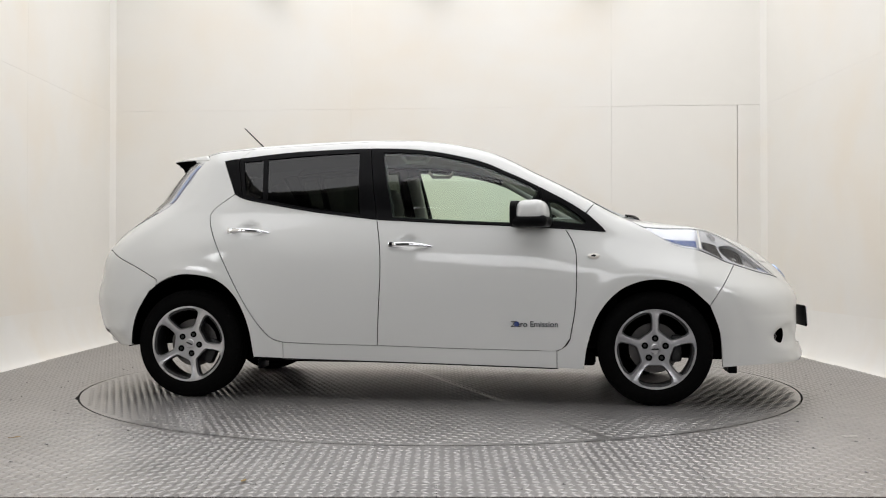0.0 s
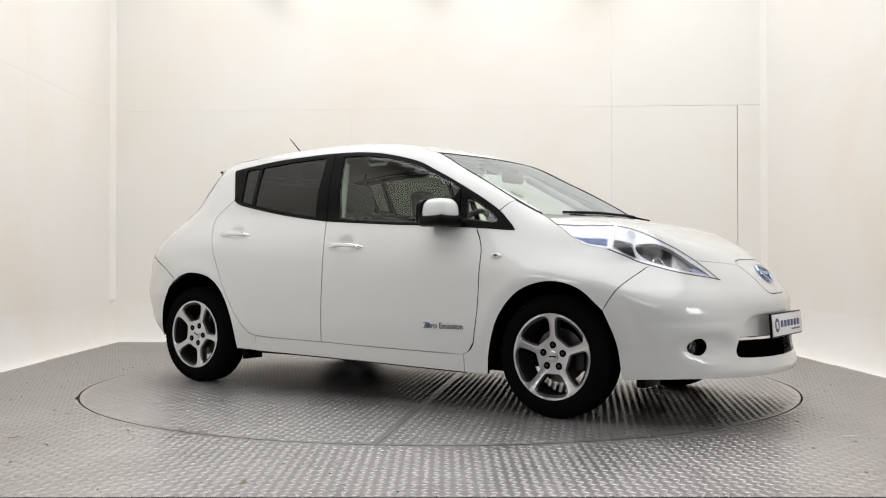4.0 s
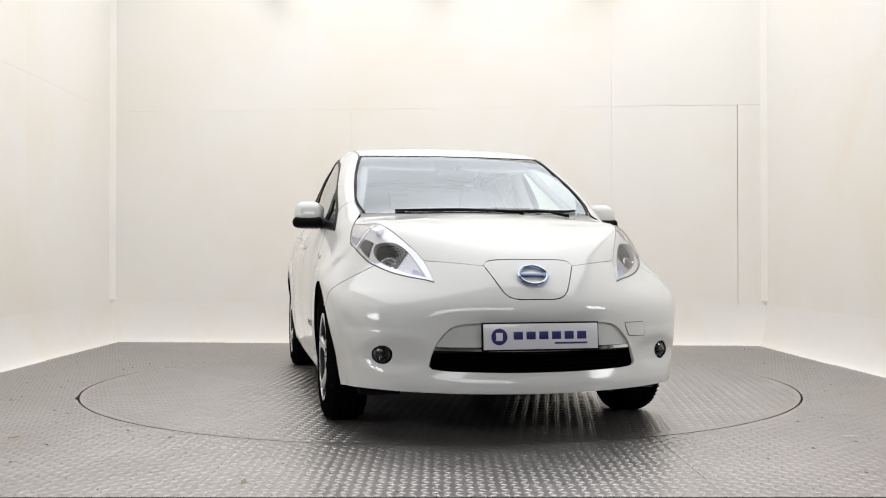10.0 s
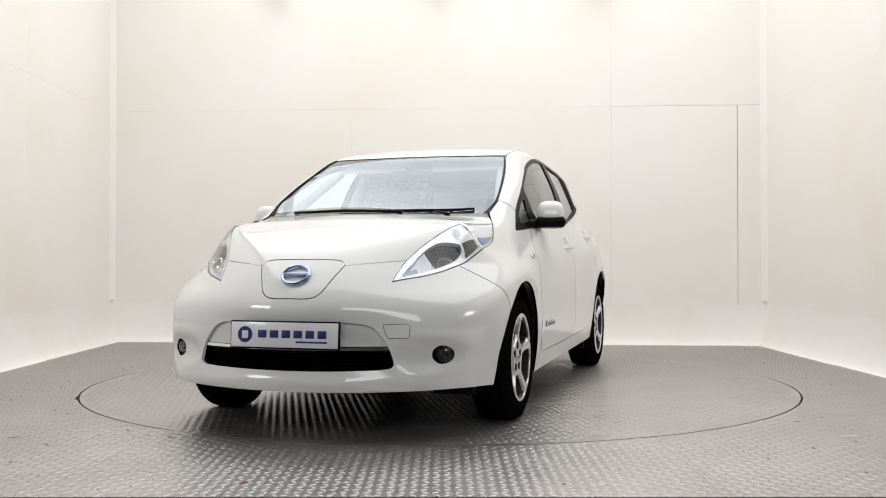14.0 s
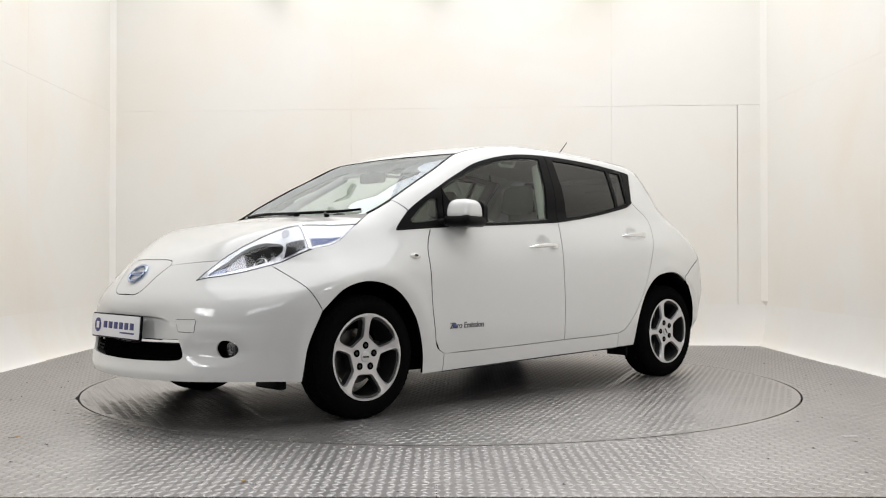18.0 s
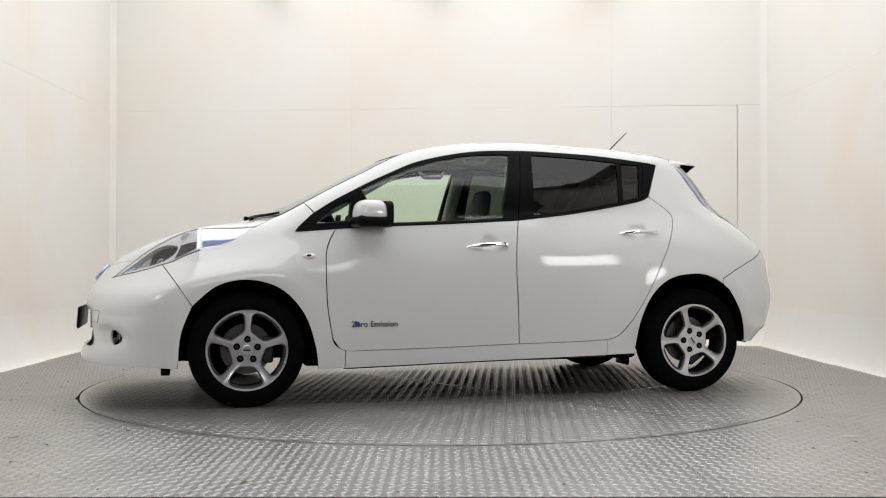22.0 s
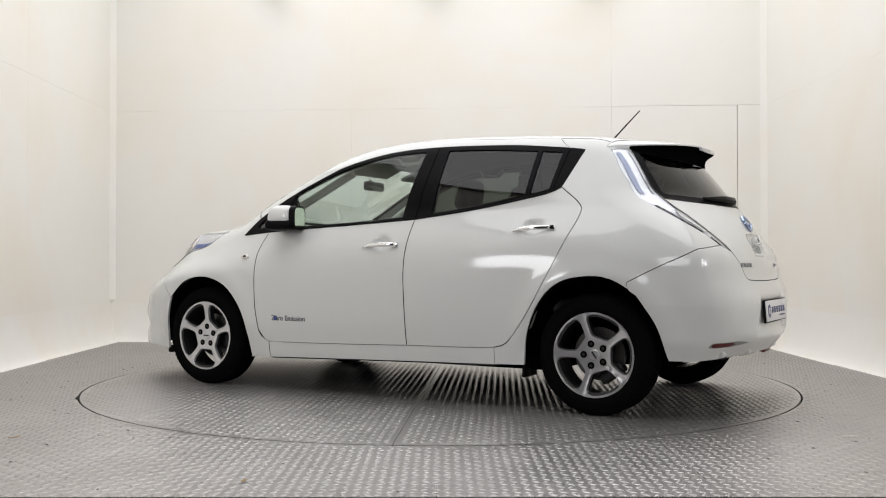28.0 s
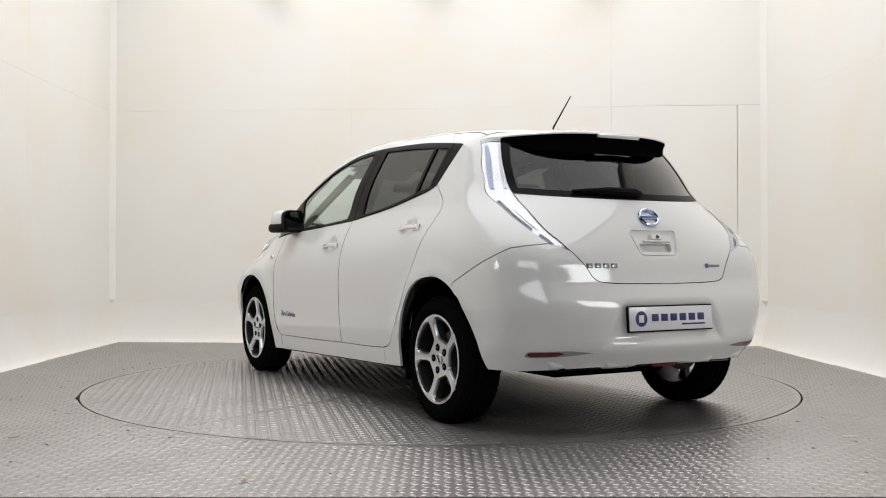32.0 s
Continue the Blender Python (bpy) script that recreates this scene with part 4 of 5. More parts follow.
def rear_panels():
    flip = lambda line: [(-a, b) for a, b in line]
    low_glass = [(-.604, 1.131), (-.44, 1.117), (-.2, 1.107), (0, 1.105)]
    i = TAIL_IN.index((-.604, 1.131))
    inner = TAIL_IN[:i + 1]
    o = outline(inner, low_glass, flip(low_glass[::-1]), flip(inner[::-1]), flip(GATE_CUT), GATE_CUT[::-1])
    pocket = outline([(-.098, .884), (.098, .884)], [(.098, .884), (.092, .852), (.070, .846), (-.070, .846), (-.092, .852), (-.098, .884)], step=.012)
    panel("tailgate", "rear", o, PAINT, car, holes=[pocket], grid=.025, hole_depth=.024, lip=.002)
    panel("handle_pocket", "rear", inset(pocket, -.008), PAINT, car, lift=-.022, gap=0, depth=-1, grid=.02, label="white finger pocket of the tailgate handle")
    up = TAIL_IN[i:]
    o = outline(up, [(-.535, 1.416), (0, 1.440), (.535, 1.416)], flip(up[::-1]), flip(low_glass), low_glass[::-1])
    rim = inset(o, .032)
    panel("rear_glass_border", "rear", o, BLACK_TRIM, car, holes=[rim], gap=.001, grid=.05, label="black rear glass border")
    panel("rear_window", "rear", inset(rim, -.005), PRIVACY_GLASS, car, gap=0, depth=0, lift=-.003, grid=.05, label="dark rear window")
    # bumper
    arch = onto("side", ARCH_R[6:], "tail")
    a0 = onto("side", [SEAM_R[0], (-1.54, .660), (-1.585, .626)], "tail")
    seam = onto("side", SEAM_R, "tail") + onto("rear", [(-.775, .858), (-.718, .870), (-.608, .882)], "tail")
    tl = onto("rear", [(-.608, .882), (-.510, .851)], "tail")
    gate = onto("rear", GATE_CUT, "tail", .02)
    low = [(0, .315), (-12, .312), (-28, .300), (-40, .290)] + onto("side", [(-1.80, .294), (-1.729, .297)], "tail")
    R = [low, arch[::-1], a0[::-1], seam, tl, gate]
    mir = [[(-a, b) for a, b in line[::-1]] for line in R[::-1]]
    # run on one way round: half, then its mirror image back to the bottom
    o = outline(*R, *mir, way="tail")
    panel("rear_bumper", "tail", o, PAINT, car, gap=.0014, grid=.022, lip=.001)
    # lower valance with fins, fog light, corner reflectors
    for y0, y1 in ((-.62, -.42), (-.36, -.12), (.12, .36), (.42, .62)):
        bm = box((.08, y1 - y0, .036), (0, 0, 0), .012, 3, taper=(.8, .7))
        x = float(skin("rear", [(y0 + y1) / 2], [.33])[0][0])
        part("valance_fin", bm, PAINT, car, m=pose(x + .050, (y0 + y1) / 2, .318, 180, 12, 0))
    part("rear_fog_light", box((.03, .15, .045), bevel=.006), RED_LENS, car, "red rear fog light", pose(float(skin("rear", [0], [.32])[0][0]) + .018, 0, .322, 0, -18, 0))
    part("valance", box((.10, 1.10, .05), bevel=.02), BLACK_TRIM, car, "black lower valance", pose(-1.90, 0, .315))
    for s in (-1, 1):
        # the recess is a flat patch on the white bumper, its shade painted grey
        ref = outline([(s * .715, .388), (s * .55, .392), (s * .43, .380)], [(s * .43, .380), (s * .55, .368), (s * .70, .362), (s * .72, .375), (s * .715, .388)], step=.012)
        panel("reflector_recess_shade", "rear", ref, CABIN, car, lift=.001, gap=0, depth=.004, lip=.001, grid=.02, label="reflector recess, its shade painted grey")
        ref = outline([(s * .71, .385), (s * .60, .388)], [(s * .565, .380), (s * .60, .369)], [(s * .70, .366), (s * .715, .376)], step=.012)
        panel("rear_reflector", "rear", ref, RED_LENS, car, lift=.003, gap=0, depth=.004, lip=.001, grid=.02, label="red corner reflector")
    # spoiler over the rear glass: painted top, black below
    n, m_top, m_low = 41, 8, 5
    ys = np.linspace(-.598, .598, n)
    x0 = -1.432 + .11 * (np.abs(ys) / .6) ** 3
    x1 = np.minimum(-1.712 + .25 * ys ** 2 + 2.4 * ys ** 4, x0 - .004)
    zs = skin("top", x0, ys)[:, 2]
    z1 = np.minimum(1.448 - .05 * ys ** 2, zs)
    z2 = 1.345 + .16 * ys ** 2
    ease = np.clip((np.abs(ys) - .50) / .05, 0, 1)
    z2 = z2 + (z1 - .014 - z2) * ease
    x2 = skin("rear", ys, z2)[:, 0] - .002
    rows = []
    for j in range(m_top):
        s = j / (m_top - 1)
        rows.append(np.stack([x0 + (x1 - x0) * s, ys, zs + (z1 - zs) * s + .010 * math.sin(math.pi * s) * (1 - (np.abs(ys) / .6) ** 4)], 1))
    rows.append(np.stack([x1 + .001, ys, z1 - .006], 1))
    for j in range(1, m_low):
        s = j / (m_low - 1)
        rows.append(np.stack([x1 + (x2 - x1) * s ** .8 + .02 * math.sin(math.pi * s) * (np.abs(ys) < .5), ys, z1 - .006 + (np.minimum(z2, z1 - .02) - z1 + .006) * s], 1))
    verts = np.vstack(rows)
    faces, slots = [], []
    for j in range(len(rows) - 1):
        for i2 in range(n - 1):
            q = j * n + i2
            faces.append((q, q + 1, q + n + 1, q + n))
            slots.append(0 if j < m_top or abs(ys[i2] + ys[i2 + 1]) > 1.08 else 1)
    me = mesh_of("spoiler", verts, faces, [PAINT, UNDER], slots=slots)
    part("spoiler", me, None, car, "white roof spoiler with black underside")
    part("high_brake_light", box((.016, .27, .020), bevel=.004), LAMP_SILVER, car, "clear high brake light", pose(-1.708, 0, 1.436, 0, -20, 0))
    part("washer_cover", box((.016, .224, .018), bevel=.004), BADGE, car, "grey strip under the spoiler", pose(-1.660, .005, 1.342, 0, -30, 0))


def lamps():
    """Headlamps and tail lamps: bowl, inserts and clear lens."""
    o = outline(LAMP_OUT, LAMP_IN)
    panel("headlamp", "top", o, LENS, car, gap=.0004, depth=.006, lip=.001, lift=.003, both=True, grid=.03, label="clear headlamp with blue inner strip")
    rear_half = outline([(1.31, -.702), (1.40, -.727), (1.50, -.733), (1.595, -.727)], [(1.595, -.727), (1.588, -.630)], [(1.588, -.630), (1.42, -.675), (1.31, -.702)])
    panel("lamp_rear_bowl", "top", rear_half, LAMP_SILVER, car, lift=-.004, gap=-.012, depth=.004, lip=0, both=True, grid=.03, label="chrome lamp bowl")
    blue = outline([(1.41, -.728), (1.50, -.731), (1.588, -.723)], [(1.588, -.723), (1.584, -.700)], [(1.584, -.700), (1.50, -.714), (1.41, -.728)], step=.012)
    panel("lamp_blue_strip", "top", blue, LAMP_BLUE, car, lift=-.001, gap=0, depth=.004, lip=0, both=True, grid=.02, label="blue lamp strip")
    # the lamp's window: rounded behind the projector, pointed at the inner front corner
    window = outline([(2.048, -.456), (1.995, -.470), (1.930, -.492), (1.874, -.517), (1.827, -.543), (1.788, -.571), (1.757, -.601), (1.728, -.630), (1.713, -.650), (1.728, -.667), (1.765, -.661), (1.806, -.644), (1.845, -.623), (1.901, -.588), (1.966, -.537), (2.020, -.485)], step=.012)
    front_half = outline([(1.612, -.724), (1.727, -.690), (1.800, -.659), (1.895, -.604), (2.065, -.438)], [(2.065, -.438), (1.968, -.460), (1.880, -.501), (1.790, -.546), (1.690, -.590), (1.606, -.616)], [(1.606, -.616), (1.612, -.724)])
    panel("lamp_bowl", "top", front_half, LAMP_SILVER, car, holes=[window], lift=-.004, gap=-.010, depth=.004, lip=0, hole_depth=.022, both=True, grid=.02, label="silver lamp bowl")
    # behind the window: dark round the projector, grey reflector towards the point
    rear_bit = outline([(1.868, -.512), (1.82, -.54), (1.75, -.598), (1.705, -.648), (1.728, -.675), (1.806, -.652), (1.890, -.602)], [(1.890, -.602), (1.868, -.512)], step=.015)
    panel("lamp_dark_panel", "top", rear_bit, BLACK_TRIM, car, lift=-.028, gap=0, depth=-1, both=True, grid=.02, label="black inner lamp panel")
    front_bit = outline([(1.868, -.512), (1.95, -.480), (2.055, -.448)], [(2.055, -.448), (1.97, -.542), (1.890, -.602)], [(1.890, -.602), (1.868, -.512)], step=.015)
    panel("lamp_reflector_panel", "top", front_bit, LAMP_SMOKE, car, lift=-.022, gap=0, depth=-1, both=True, grid=.02, label="grey inner lamp reflector")
    wedge = outline([(1.625, -.714), (1.68, -.703), (1.735, -.684)], [(1.735, -.684), (1.708, -.668), (1.703, -.655)], [(1.703, -.655), (1.619, -.690)], [(1.619, -.690), (1.625, -.714)], step=.012)
    panel("lamp_wedge", "top", wedge, LAMP_DARK, car, lift=-.001, gap=0, depth=.003, lip=0, both=True, grid=.02, label="gloss black wedge")
    for s in (-1, 1):
        c = np.vstack([curve(LAMP_OUT[3:], .02), [LAMP_OUT[-1]]])
        q = skin("top", c[:, 0], c[:, 1]) * [1, -s, 1]
        part("lamp_seal", tube([tuple(k) for k in q], .0028, 6), GAP, car, "black seal under the headlamp")
    pod = outline([(2.040, -.458), (2.012, -.467), (1.982, -.487), (1.957, -.508)], [(1.957, -.520), (1.989, -.514), (2.024, -.480), (2.040, -.458)], step=.01)
    panel("lamp_pod", "top", pod, LAMP_POD, car, lift=-.012, gap=0, depth=.008, lip=0, both=True, grid=.02, label="blue-grey side lamp")
    for r, up, mat in ((.030, -.002, LAMP_SILVER), (.021, -.0005, LAMP_SMOKE)):
        disc = np.array([(1.682 + r * math.cos(k * math.tau / 20), -.622 + r * .8 * math.sin(k * math.tau / 20)) for k in range(20)])
        panel("indicator_bulb", "top", disc, mat, car, lift=up, gap=0, depth=.003, lip=0, both=True, grid=.02, label="clear indicator bulb")
    strip = outline([(1.600, -.722), (1.592, -.622)], [(1.602, -.622), (1.612, -.722)], step=.012)
    panel("lamp_divider", "top", strip, CHROME, car, lift=.004, gap=0, depth=.006, lip=0, both=True, grid=.03, label="chrome lamp divider")
    for s in (-1, 1):
        c = skin("top", [1.806], [-.622])[0]
        pod = lathe([(.001, .006), (.027, .005), (.032, .012), (.041, .009), (.047, -.004), (.048, -.03)], 32, "x")
        bowl = part("projector", pod, GLOSS_BLACK, car, "dark projector lamp", pose(c[0] + .006, s * .600, c[2] - .036, 0, -36, s * 24))
        part("projector_ring", lathe([(.029, .010), (.032, .014), (.035, .0120), (.032, .008)], 32, "x", closed=True), CHROME, bowl, "chrome ring")
        part("projector_lens", lathe([(.001, .020), (.012, .018), (.021, .013), (.027, .004)], 24, "x"), LAMP_DARK, bowl)
    to, ti = onto("rear", TAIL_OUT, "tail"), onto("rear", TAIL_IN, "tail")
    o = outline(to, ti, way="tail")
    panel("tail_lamp", "tail", o, LENS, car, gap=.001, depth=.012, lip=.001, lift=.005, both=True, grid=.03, label="clear tail lamp with chrome and blue strips")
    panel("tail_lamp_bowl", "tail", o, LAMP_SILVER, car, gap=.001, depth=-1, lift=-.006, both=True, grid=.03, label="silver tail lamp bowl")

    def strip_on(name, a, b, mat, label):
        b = outline(onto("rear", a, "tail"), onto("rear", b, "tail"), way="tail", step=.015)
        panel(name, "tail", b, mat, car, lift=-.001, gap=0, depth=.003, lip=0, both=True, grid=.02, label=label)
    strip_on("tail_blue_strip", [(-.605, 1.388), (-.645, 1.262), (-.669, 1.160)], [(-.656, 1.156), (-.627, 1.268), (-.591, 1.390)], LAMP_POD, "blue tail lamp strip")
    strip_on("tail_grey_strip", [(-.560, 1.392), (-.600, 1.270), (-.622, 1.160)], [(-.612, 1.160), (-.590, 1.270), (-.550, 1.392)], LAMP_SMOKE, "light grey tail lamp strip")
    strip_on("tail_dark_strip", [(-.684, 1.095), (-.679, 1.015), (-.650, .950)], [(-.642, .953), (-.669, 1.018), (-.672, 1.095)], LAMP_DARK, "dark tail lamp strip")
    strip_on("tail_chrome_strip", [(-.655, 1.060), (-.645, 1.000), (-.622, .950)], [(-.612, .953), (-.630, 1.000), (-.640, 1.060)], CHROME, "chrome tail lamp strip")
    strip_on("tail_dark_strip", [(-.630, .925), (-.596, .885)], [(-.578, .880), (-.617, .928)], LAMP_DARK, "dark tail lamp strip")


def wheel_meshes():
    t = {}
    g = [(r, y) for c in (.055, .019, -.019, -.055) for r, y in ((.3158, c + .0045), (.3095, c + .003), (.3095, c - .003), (.3158, c - .0045))]
    tyre = [(.221, .092), (.230, .0985), (.245, .1025), (.27, .1035), (.292, .095), (.304, .085), (.3125, .072), *g, (.3125, -.072), (.304, -.085), (.27, -.1035), (.245, -.1025), (.230, -.0985), (.221, -.092)]
    t["tyre"] = lathe(tyre, 96, "y", closed=True)
    t["lug"] = box((.010, .030, .005), (0, 0, 0), .0015, 1)
    t["barrel"] = lathe([(.222, .085), (.214, .078), (.208, .03), (.205, -.09), (.215, -.095), (.198, -.09), (.200, .03), (.206, .078)], 64, "y", closed=True)
    # face: five broad spokes round five windows
    rim = np.array(ring_points(.2215, 0, 360, 96)[:-1])
    holes = []
    for k in range(5):
        a = math.tau * k / 5 + math.pi / 2 + math.pi / 5
        h = [(.089, .028), (.093, .046), (.116, .066), (.140, .082), (.162, .094), (.180, .094), (.197, .076), (.207, .045), (.210, .018)]
        q = [(u, -w) for u, w in h] + [(u, w) for u, w in reversed(h)]
        lp = curve(q + [q[0]], .008)
        holes.append(np.stack([lp[:, 0] * math.cos(a) - lp[:, 1] * math.sin(a), lp[:, 0] * math.sin(a) + lp[:, 1] * math.cos(a)], 1))
    v, f = fill(rim, holes, .014)

    def dish(p):
        r = np.hypot(p[:, 0], p[:, 1])
        ang = np.arctan2(p[:, 1], p[:, 0]) - math.pi / 2
        w = (ang + math.pi / 5) % (math.tau / 5) - math.pi / 5
        ridge = .004 * np.exp(-(w * r / .006) ** 2) * (r > .06)
        return .076 + .022 * (r / .21) ** 2 - np.clip(r - .216, 0, 1) * .5 - ridge
    verts = [(x, -h, z) for (x, z), h in zip(v, dish(v))]
    faces = [tuple(q) for q in f]
    slots = [0] * len(faces)
    for lp in holes:
        k, L = len(verts), len(lp)
        c = lp.mean(0)
        h = dish(lp)
        l2 = c + (lp - c) * .91
        verts += [(x, -q, z) for (x, z), q in zip(lp, h)] + [(x, -q + .014, z) for (x, z), q in zip(l2, h)] + [(x, -q + .050, z) for (x, z), q in zip(l2, h)]
        for i in range(L):
            j = (i + 1) % L
            faces += [(k + i, k + j, k + L + j, k + L + i), (k + L + i, k + L + j, k + 2 * L + j, k + 2 * L + i)]
            slots += [0, 1]
    t["spokes"] = mesh_of("spokes", verts, faces, [ALLOY, ALLOY_DARK], slots=slots)
    t["cap"] = lathe([(.001, -.084), (.024, -.083), (.028, -.079), (.028, -.065)], 24, "y")
    t["bar"] = box((.040, .004, .008), (0, -.0845, 0), .001)
    t["nut"] = lathe([(.001, -.0815), (.0075, -.0815), (.009, -.0795), (.009, -.070)], 6, "y")
    t["well"] = lathe([(.0185, -.070), (.0185, -.0795), (.017, -.0790), (.001, -.0785)], 20, "y")
    t["disc"] = lathe([(.06, .0), (.140, .0), (.140, .022), (.06, .022)], 48, "y", closed=True)
    t["caliper"] = box((.06, .07, .15), (0, 0, 0), .015)
    return t


def wheels():
    t = wheel_meshes()
    mats = {"tyre": RUBBER, "barrel": ALLOY_DARK, "cap": ALLOY, "bar": GLOSS_BLACK, "nut": ALLOY_DARK, "well": UNDER, "disc": STEEL_DARK, "caliper": ALLOY_DARK, "lug": RUBBER}
    data = {}
    for k, b in t.items():
        if isinstance(b, bpy.types.Mesh):
            data[k] = b
            continue
        me = bpy.data.meshes.new(k)
        b.to_mesh(me)
        b.free()
        me.shade_smooth()
        me.set_sharp_from_angle(angle=radians(35))
        me.materials.append(mats[k])
        data[k] = me
    spin = {(1, -1): 0, (-1, -1): 24, (1, 1): 2, (-1, 1): 54}
    for (sx, sy), a in spin.items():
        w = new("wheel", None)
        w.parent = car
        w.matrix_basis = pose(sx * 1.3485, sy * .768, .315, 0, 0, 0 if sy < 0 else 180) @ pose(0, 0, 0, 0, a, 0)
        tagged(w, "five-spoke silver alloy wheel with black tyre")
        part("tyre", data["tyre"], None, w)
        part("rim_barrel", data["barrel"], None, w)
        for k in range(60):
            for side in (-1, 1):
                part("tread_block", data["lug"], None, w, m=pose(0, 0, 0, 0, 6 * k + (3 if side > 0 else 0), 0) @ pose(0, side * .080, .3030, side * -22, 0, 0))
        part("spokes", data["spokes"], None, w)
        part("centre_cap", data["cap"], None, w)
        part("cap_emblem", data["bar"], None, w)
        part("brake_disc", data["disc"], None, w)
        part("brake_caliper", data["caliper"], None, w, m=pose(.12, .01, 0))
        for k in range(5):
            q = math.tau * k / 5 + math.pi / 2
            # black disc on the alloy face paints the shade inside the nut's well
            part("nut_well_shade", data["well"], None, w, m=pose(.059 * math.cos(q), .0, .059 * math.sin(q)))
            part("wheel_nut", data["nut"], None, w, m=pose(.059 * math.cos(q), 0, .059 * math.sin(q)))
    # arch liners
    for sx, rad in ((1, .395), (-1, .405)):
        for sy in (-1, 1):
            n = 24
            verts = []
            for k in range(n + 1):
                q = math.pi * (-.02 + 1.04 * k / n)
                x, z = sx * 1.347 + rad * math.cos(q), .315 + rad * math.sin(q)
                w = min(.845, abs(float(skin("side", [x], [max(z, .34)])[0][1])) - .022)
                verts += [(x, sy * .40, z), (x, sy * w, z)]
            faces = [(2 * k, 2 * k + 1, 2 * k + 3, 2 * k + 2) for k in range(n)]
            c = len(verts)
            verts += [(sx * 1.347, sy * .40, .30)]
            faces += [(2 * k, 2 * k + 2, c) for k in range(n)]
            part("arch_liner", mesh_of("arch_liner", verts, faces, UNDER), None, car)


def rounded_pane(w, h, r, thick=.004):
    """A thin upright pane with round corners, facing along x."""
    bm = bmesh.new()
    ring = []
    for cx, cy, a0 in ((1, 1, 0), (-1, 1, 90), (-1, -1, 180), (1, -1, 270)):
        for k in range(6):
            a = radians(a0 + 18 * k)
            ring.append((cx * (w / 2 - r) + r * math.cos(a), cy * (h / 2 - r) + r * math.sin(a)))
    f = bm.faces.new([bm.verts.new((0, y, z)) for y, z in ring])
    r2 = bmesh.ops.extrude_face_region(bm, geom=[f])
    bmesh.ops.translate(bm, vec=(-thick, 0, 0), verts=[v for v in r2["geom"] if isinstance(v, bmesh.types.BMVert)])
    bmesh.ops.recalc_face_normals(bm, faces=bm.faces[:])
    return bm


def cabin():
    """What shows through the glass, and the dark underside."""
    part("underbody", box((2.05, 1.46, .08), (0, 0, .245), .02), UNDER, car)
    part("underbody_front", box((.50, 1.10, .06), (1.86, 0, .262), .03), UNDER, car)
    part("underbody_centre", box((3.3, .74, .10), (0, 0, .27), .03), UNDER, car)
    part("battery_pack", box((1.7, 1.2, .08), (-.2, 0, .235), .03), UNDER, car)
    part("floor_pan", box((2.9, 1.46, .05), (-.25, 0, .33), .01), UNDER, car)
    part("bulkhead", box((.06, 1.40, .58), (1.12, 0, .62), .02), UNDER, car)
    part("boot_floor", box((.95, 1.05, .04), (-1.48, 0, .72), .01), UNDER, car)
    for s in (-1, 1):
        part("deflector", box((.05, .20, .05), (0, 0, 0), .008), BLACK_TRIM, car, "black air deflector", pose(1.78, s * .64, .200))
        part("mud_flap", box((.02, .16, .06), (0, 0, 0), .006), BLACK_TRIM, car, "", pose(-.93, s * .74, .20))
        # inner door cards follow the skin
        card = outline([(.86, .93), (-.2, 1.02), (-1.1, 1.17)], [(-1.1, 1.17), (-1.0, .5), (-.85, .38)], [(-.85, .38), (.85, .36)], [(.85, .36), (.86, .93)], step=.05)
        v, f = fill(card, (), .12)
        p = skin("side", v[:, 0], v[:, 1]) + np.array([0, .075, 0])
        if s > 0:
            p = p * [1, -1, 1]
        part("door_card", mesh_of("door_card", p, f, CABIN), None, car, "grey inner door trim")
    # headliner
    ys, xs = np.linspace(-.52, .52, 9), np.linspace(-1.42, .42, 12)
    verts = [(x, y, float(top_line(np.array(x))) - float(crown(np.array(x))) * y * y - .045) for x in xs for y in ys]
    faces = [(i * 9 + j, i * 9 + j + 1, i * 9 + j + 10, i * 9 + j + 9) for i in range(11) for j in range(8)]
    part("headliner", mesh_of("headliner", verts, faces, LINER), None, car, "cream headliner")
    # pillars inside
    for s in (-1, 1):
        part("pillar_lining", tube([(-.20, s * .735, 1.06), (-.26, s * .62, 1.40)], .045, 10), LINER, car)
        part("pillar_lining", tube([(-1.16, s * .64, 1.13), (-1.25, s * .55, 1.36)], .045, 10), LINER, car)
        part("pillar_lining", tube([(.98, s * .645, 1.03), (.40, s * .53, 1.36)], .026, 10), LINER, car)
        part("grab_handle", tube([(.05, s * .54, 1.44), (.02, s * .54, 1.40), (-.10, s * .54, 1.40), (-.13, s * .54, 1.44)], .012, 8), LINER, car)
        part("sun_visor", box((.17, .42, .02), bevel=.008), LINER, car, "cream sun visor", pose(.36, s * .30, 1.395, 0, 24, 0))
    dash = box((.42, 1.36, .34), (0, 0, 0), .07, 4, taper=(.75, .97))
    part("dashboard", dash, CABIN, car, "grey dashboard", pose(.92, 0, .84))
    part("instrument_hood", box((.22, .40, .08), bevel=.03), CABIN, car, "", pose(.86, -.36, 1.02))
    wheel = [(0, .185 * math.cos(k * math.tau / 28), .185 * math.sin(k * math.tau / 28)) for k in range(28)]
    sw = part("steering_wheel", tube(wheel, .017, 10, closed=True), BLACK_TRIM, car, "black steering wheel", pose(.52, -.36, .93, 0, 24, 0))
    part("steering_hub", box((.05, .15, .12), bevel=.02), BLACK_TRIM, sw)
    part("steering_spoke", box((.02, .35, .035), bevel=.008), BLACK_TRIM, sw)
    part("centre_console", box((.75, .22, .28), bevel=.04), CABIN, car, "", pose(.32, 0, .49))
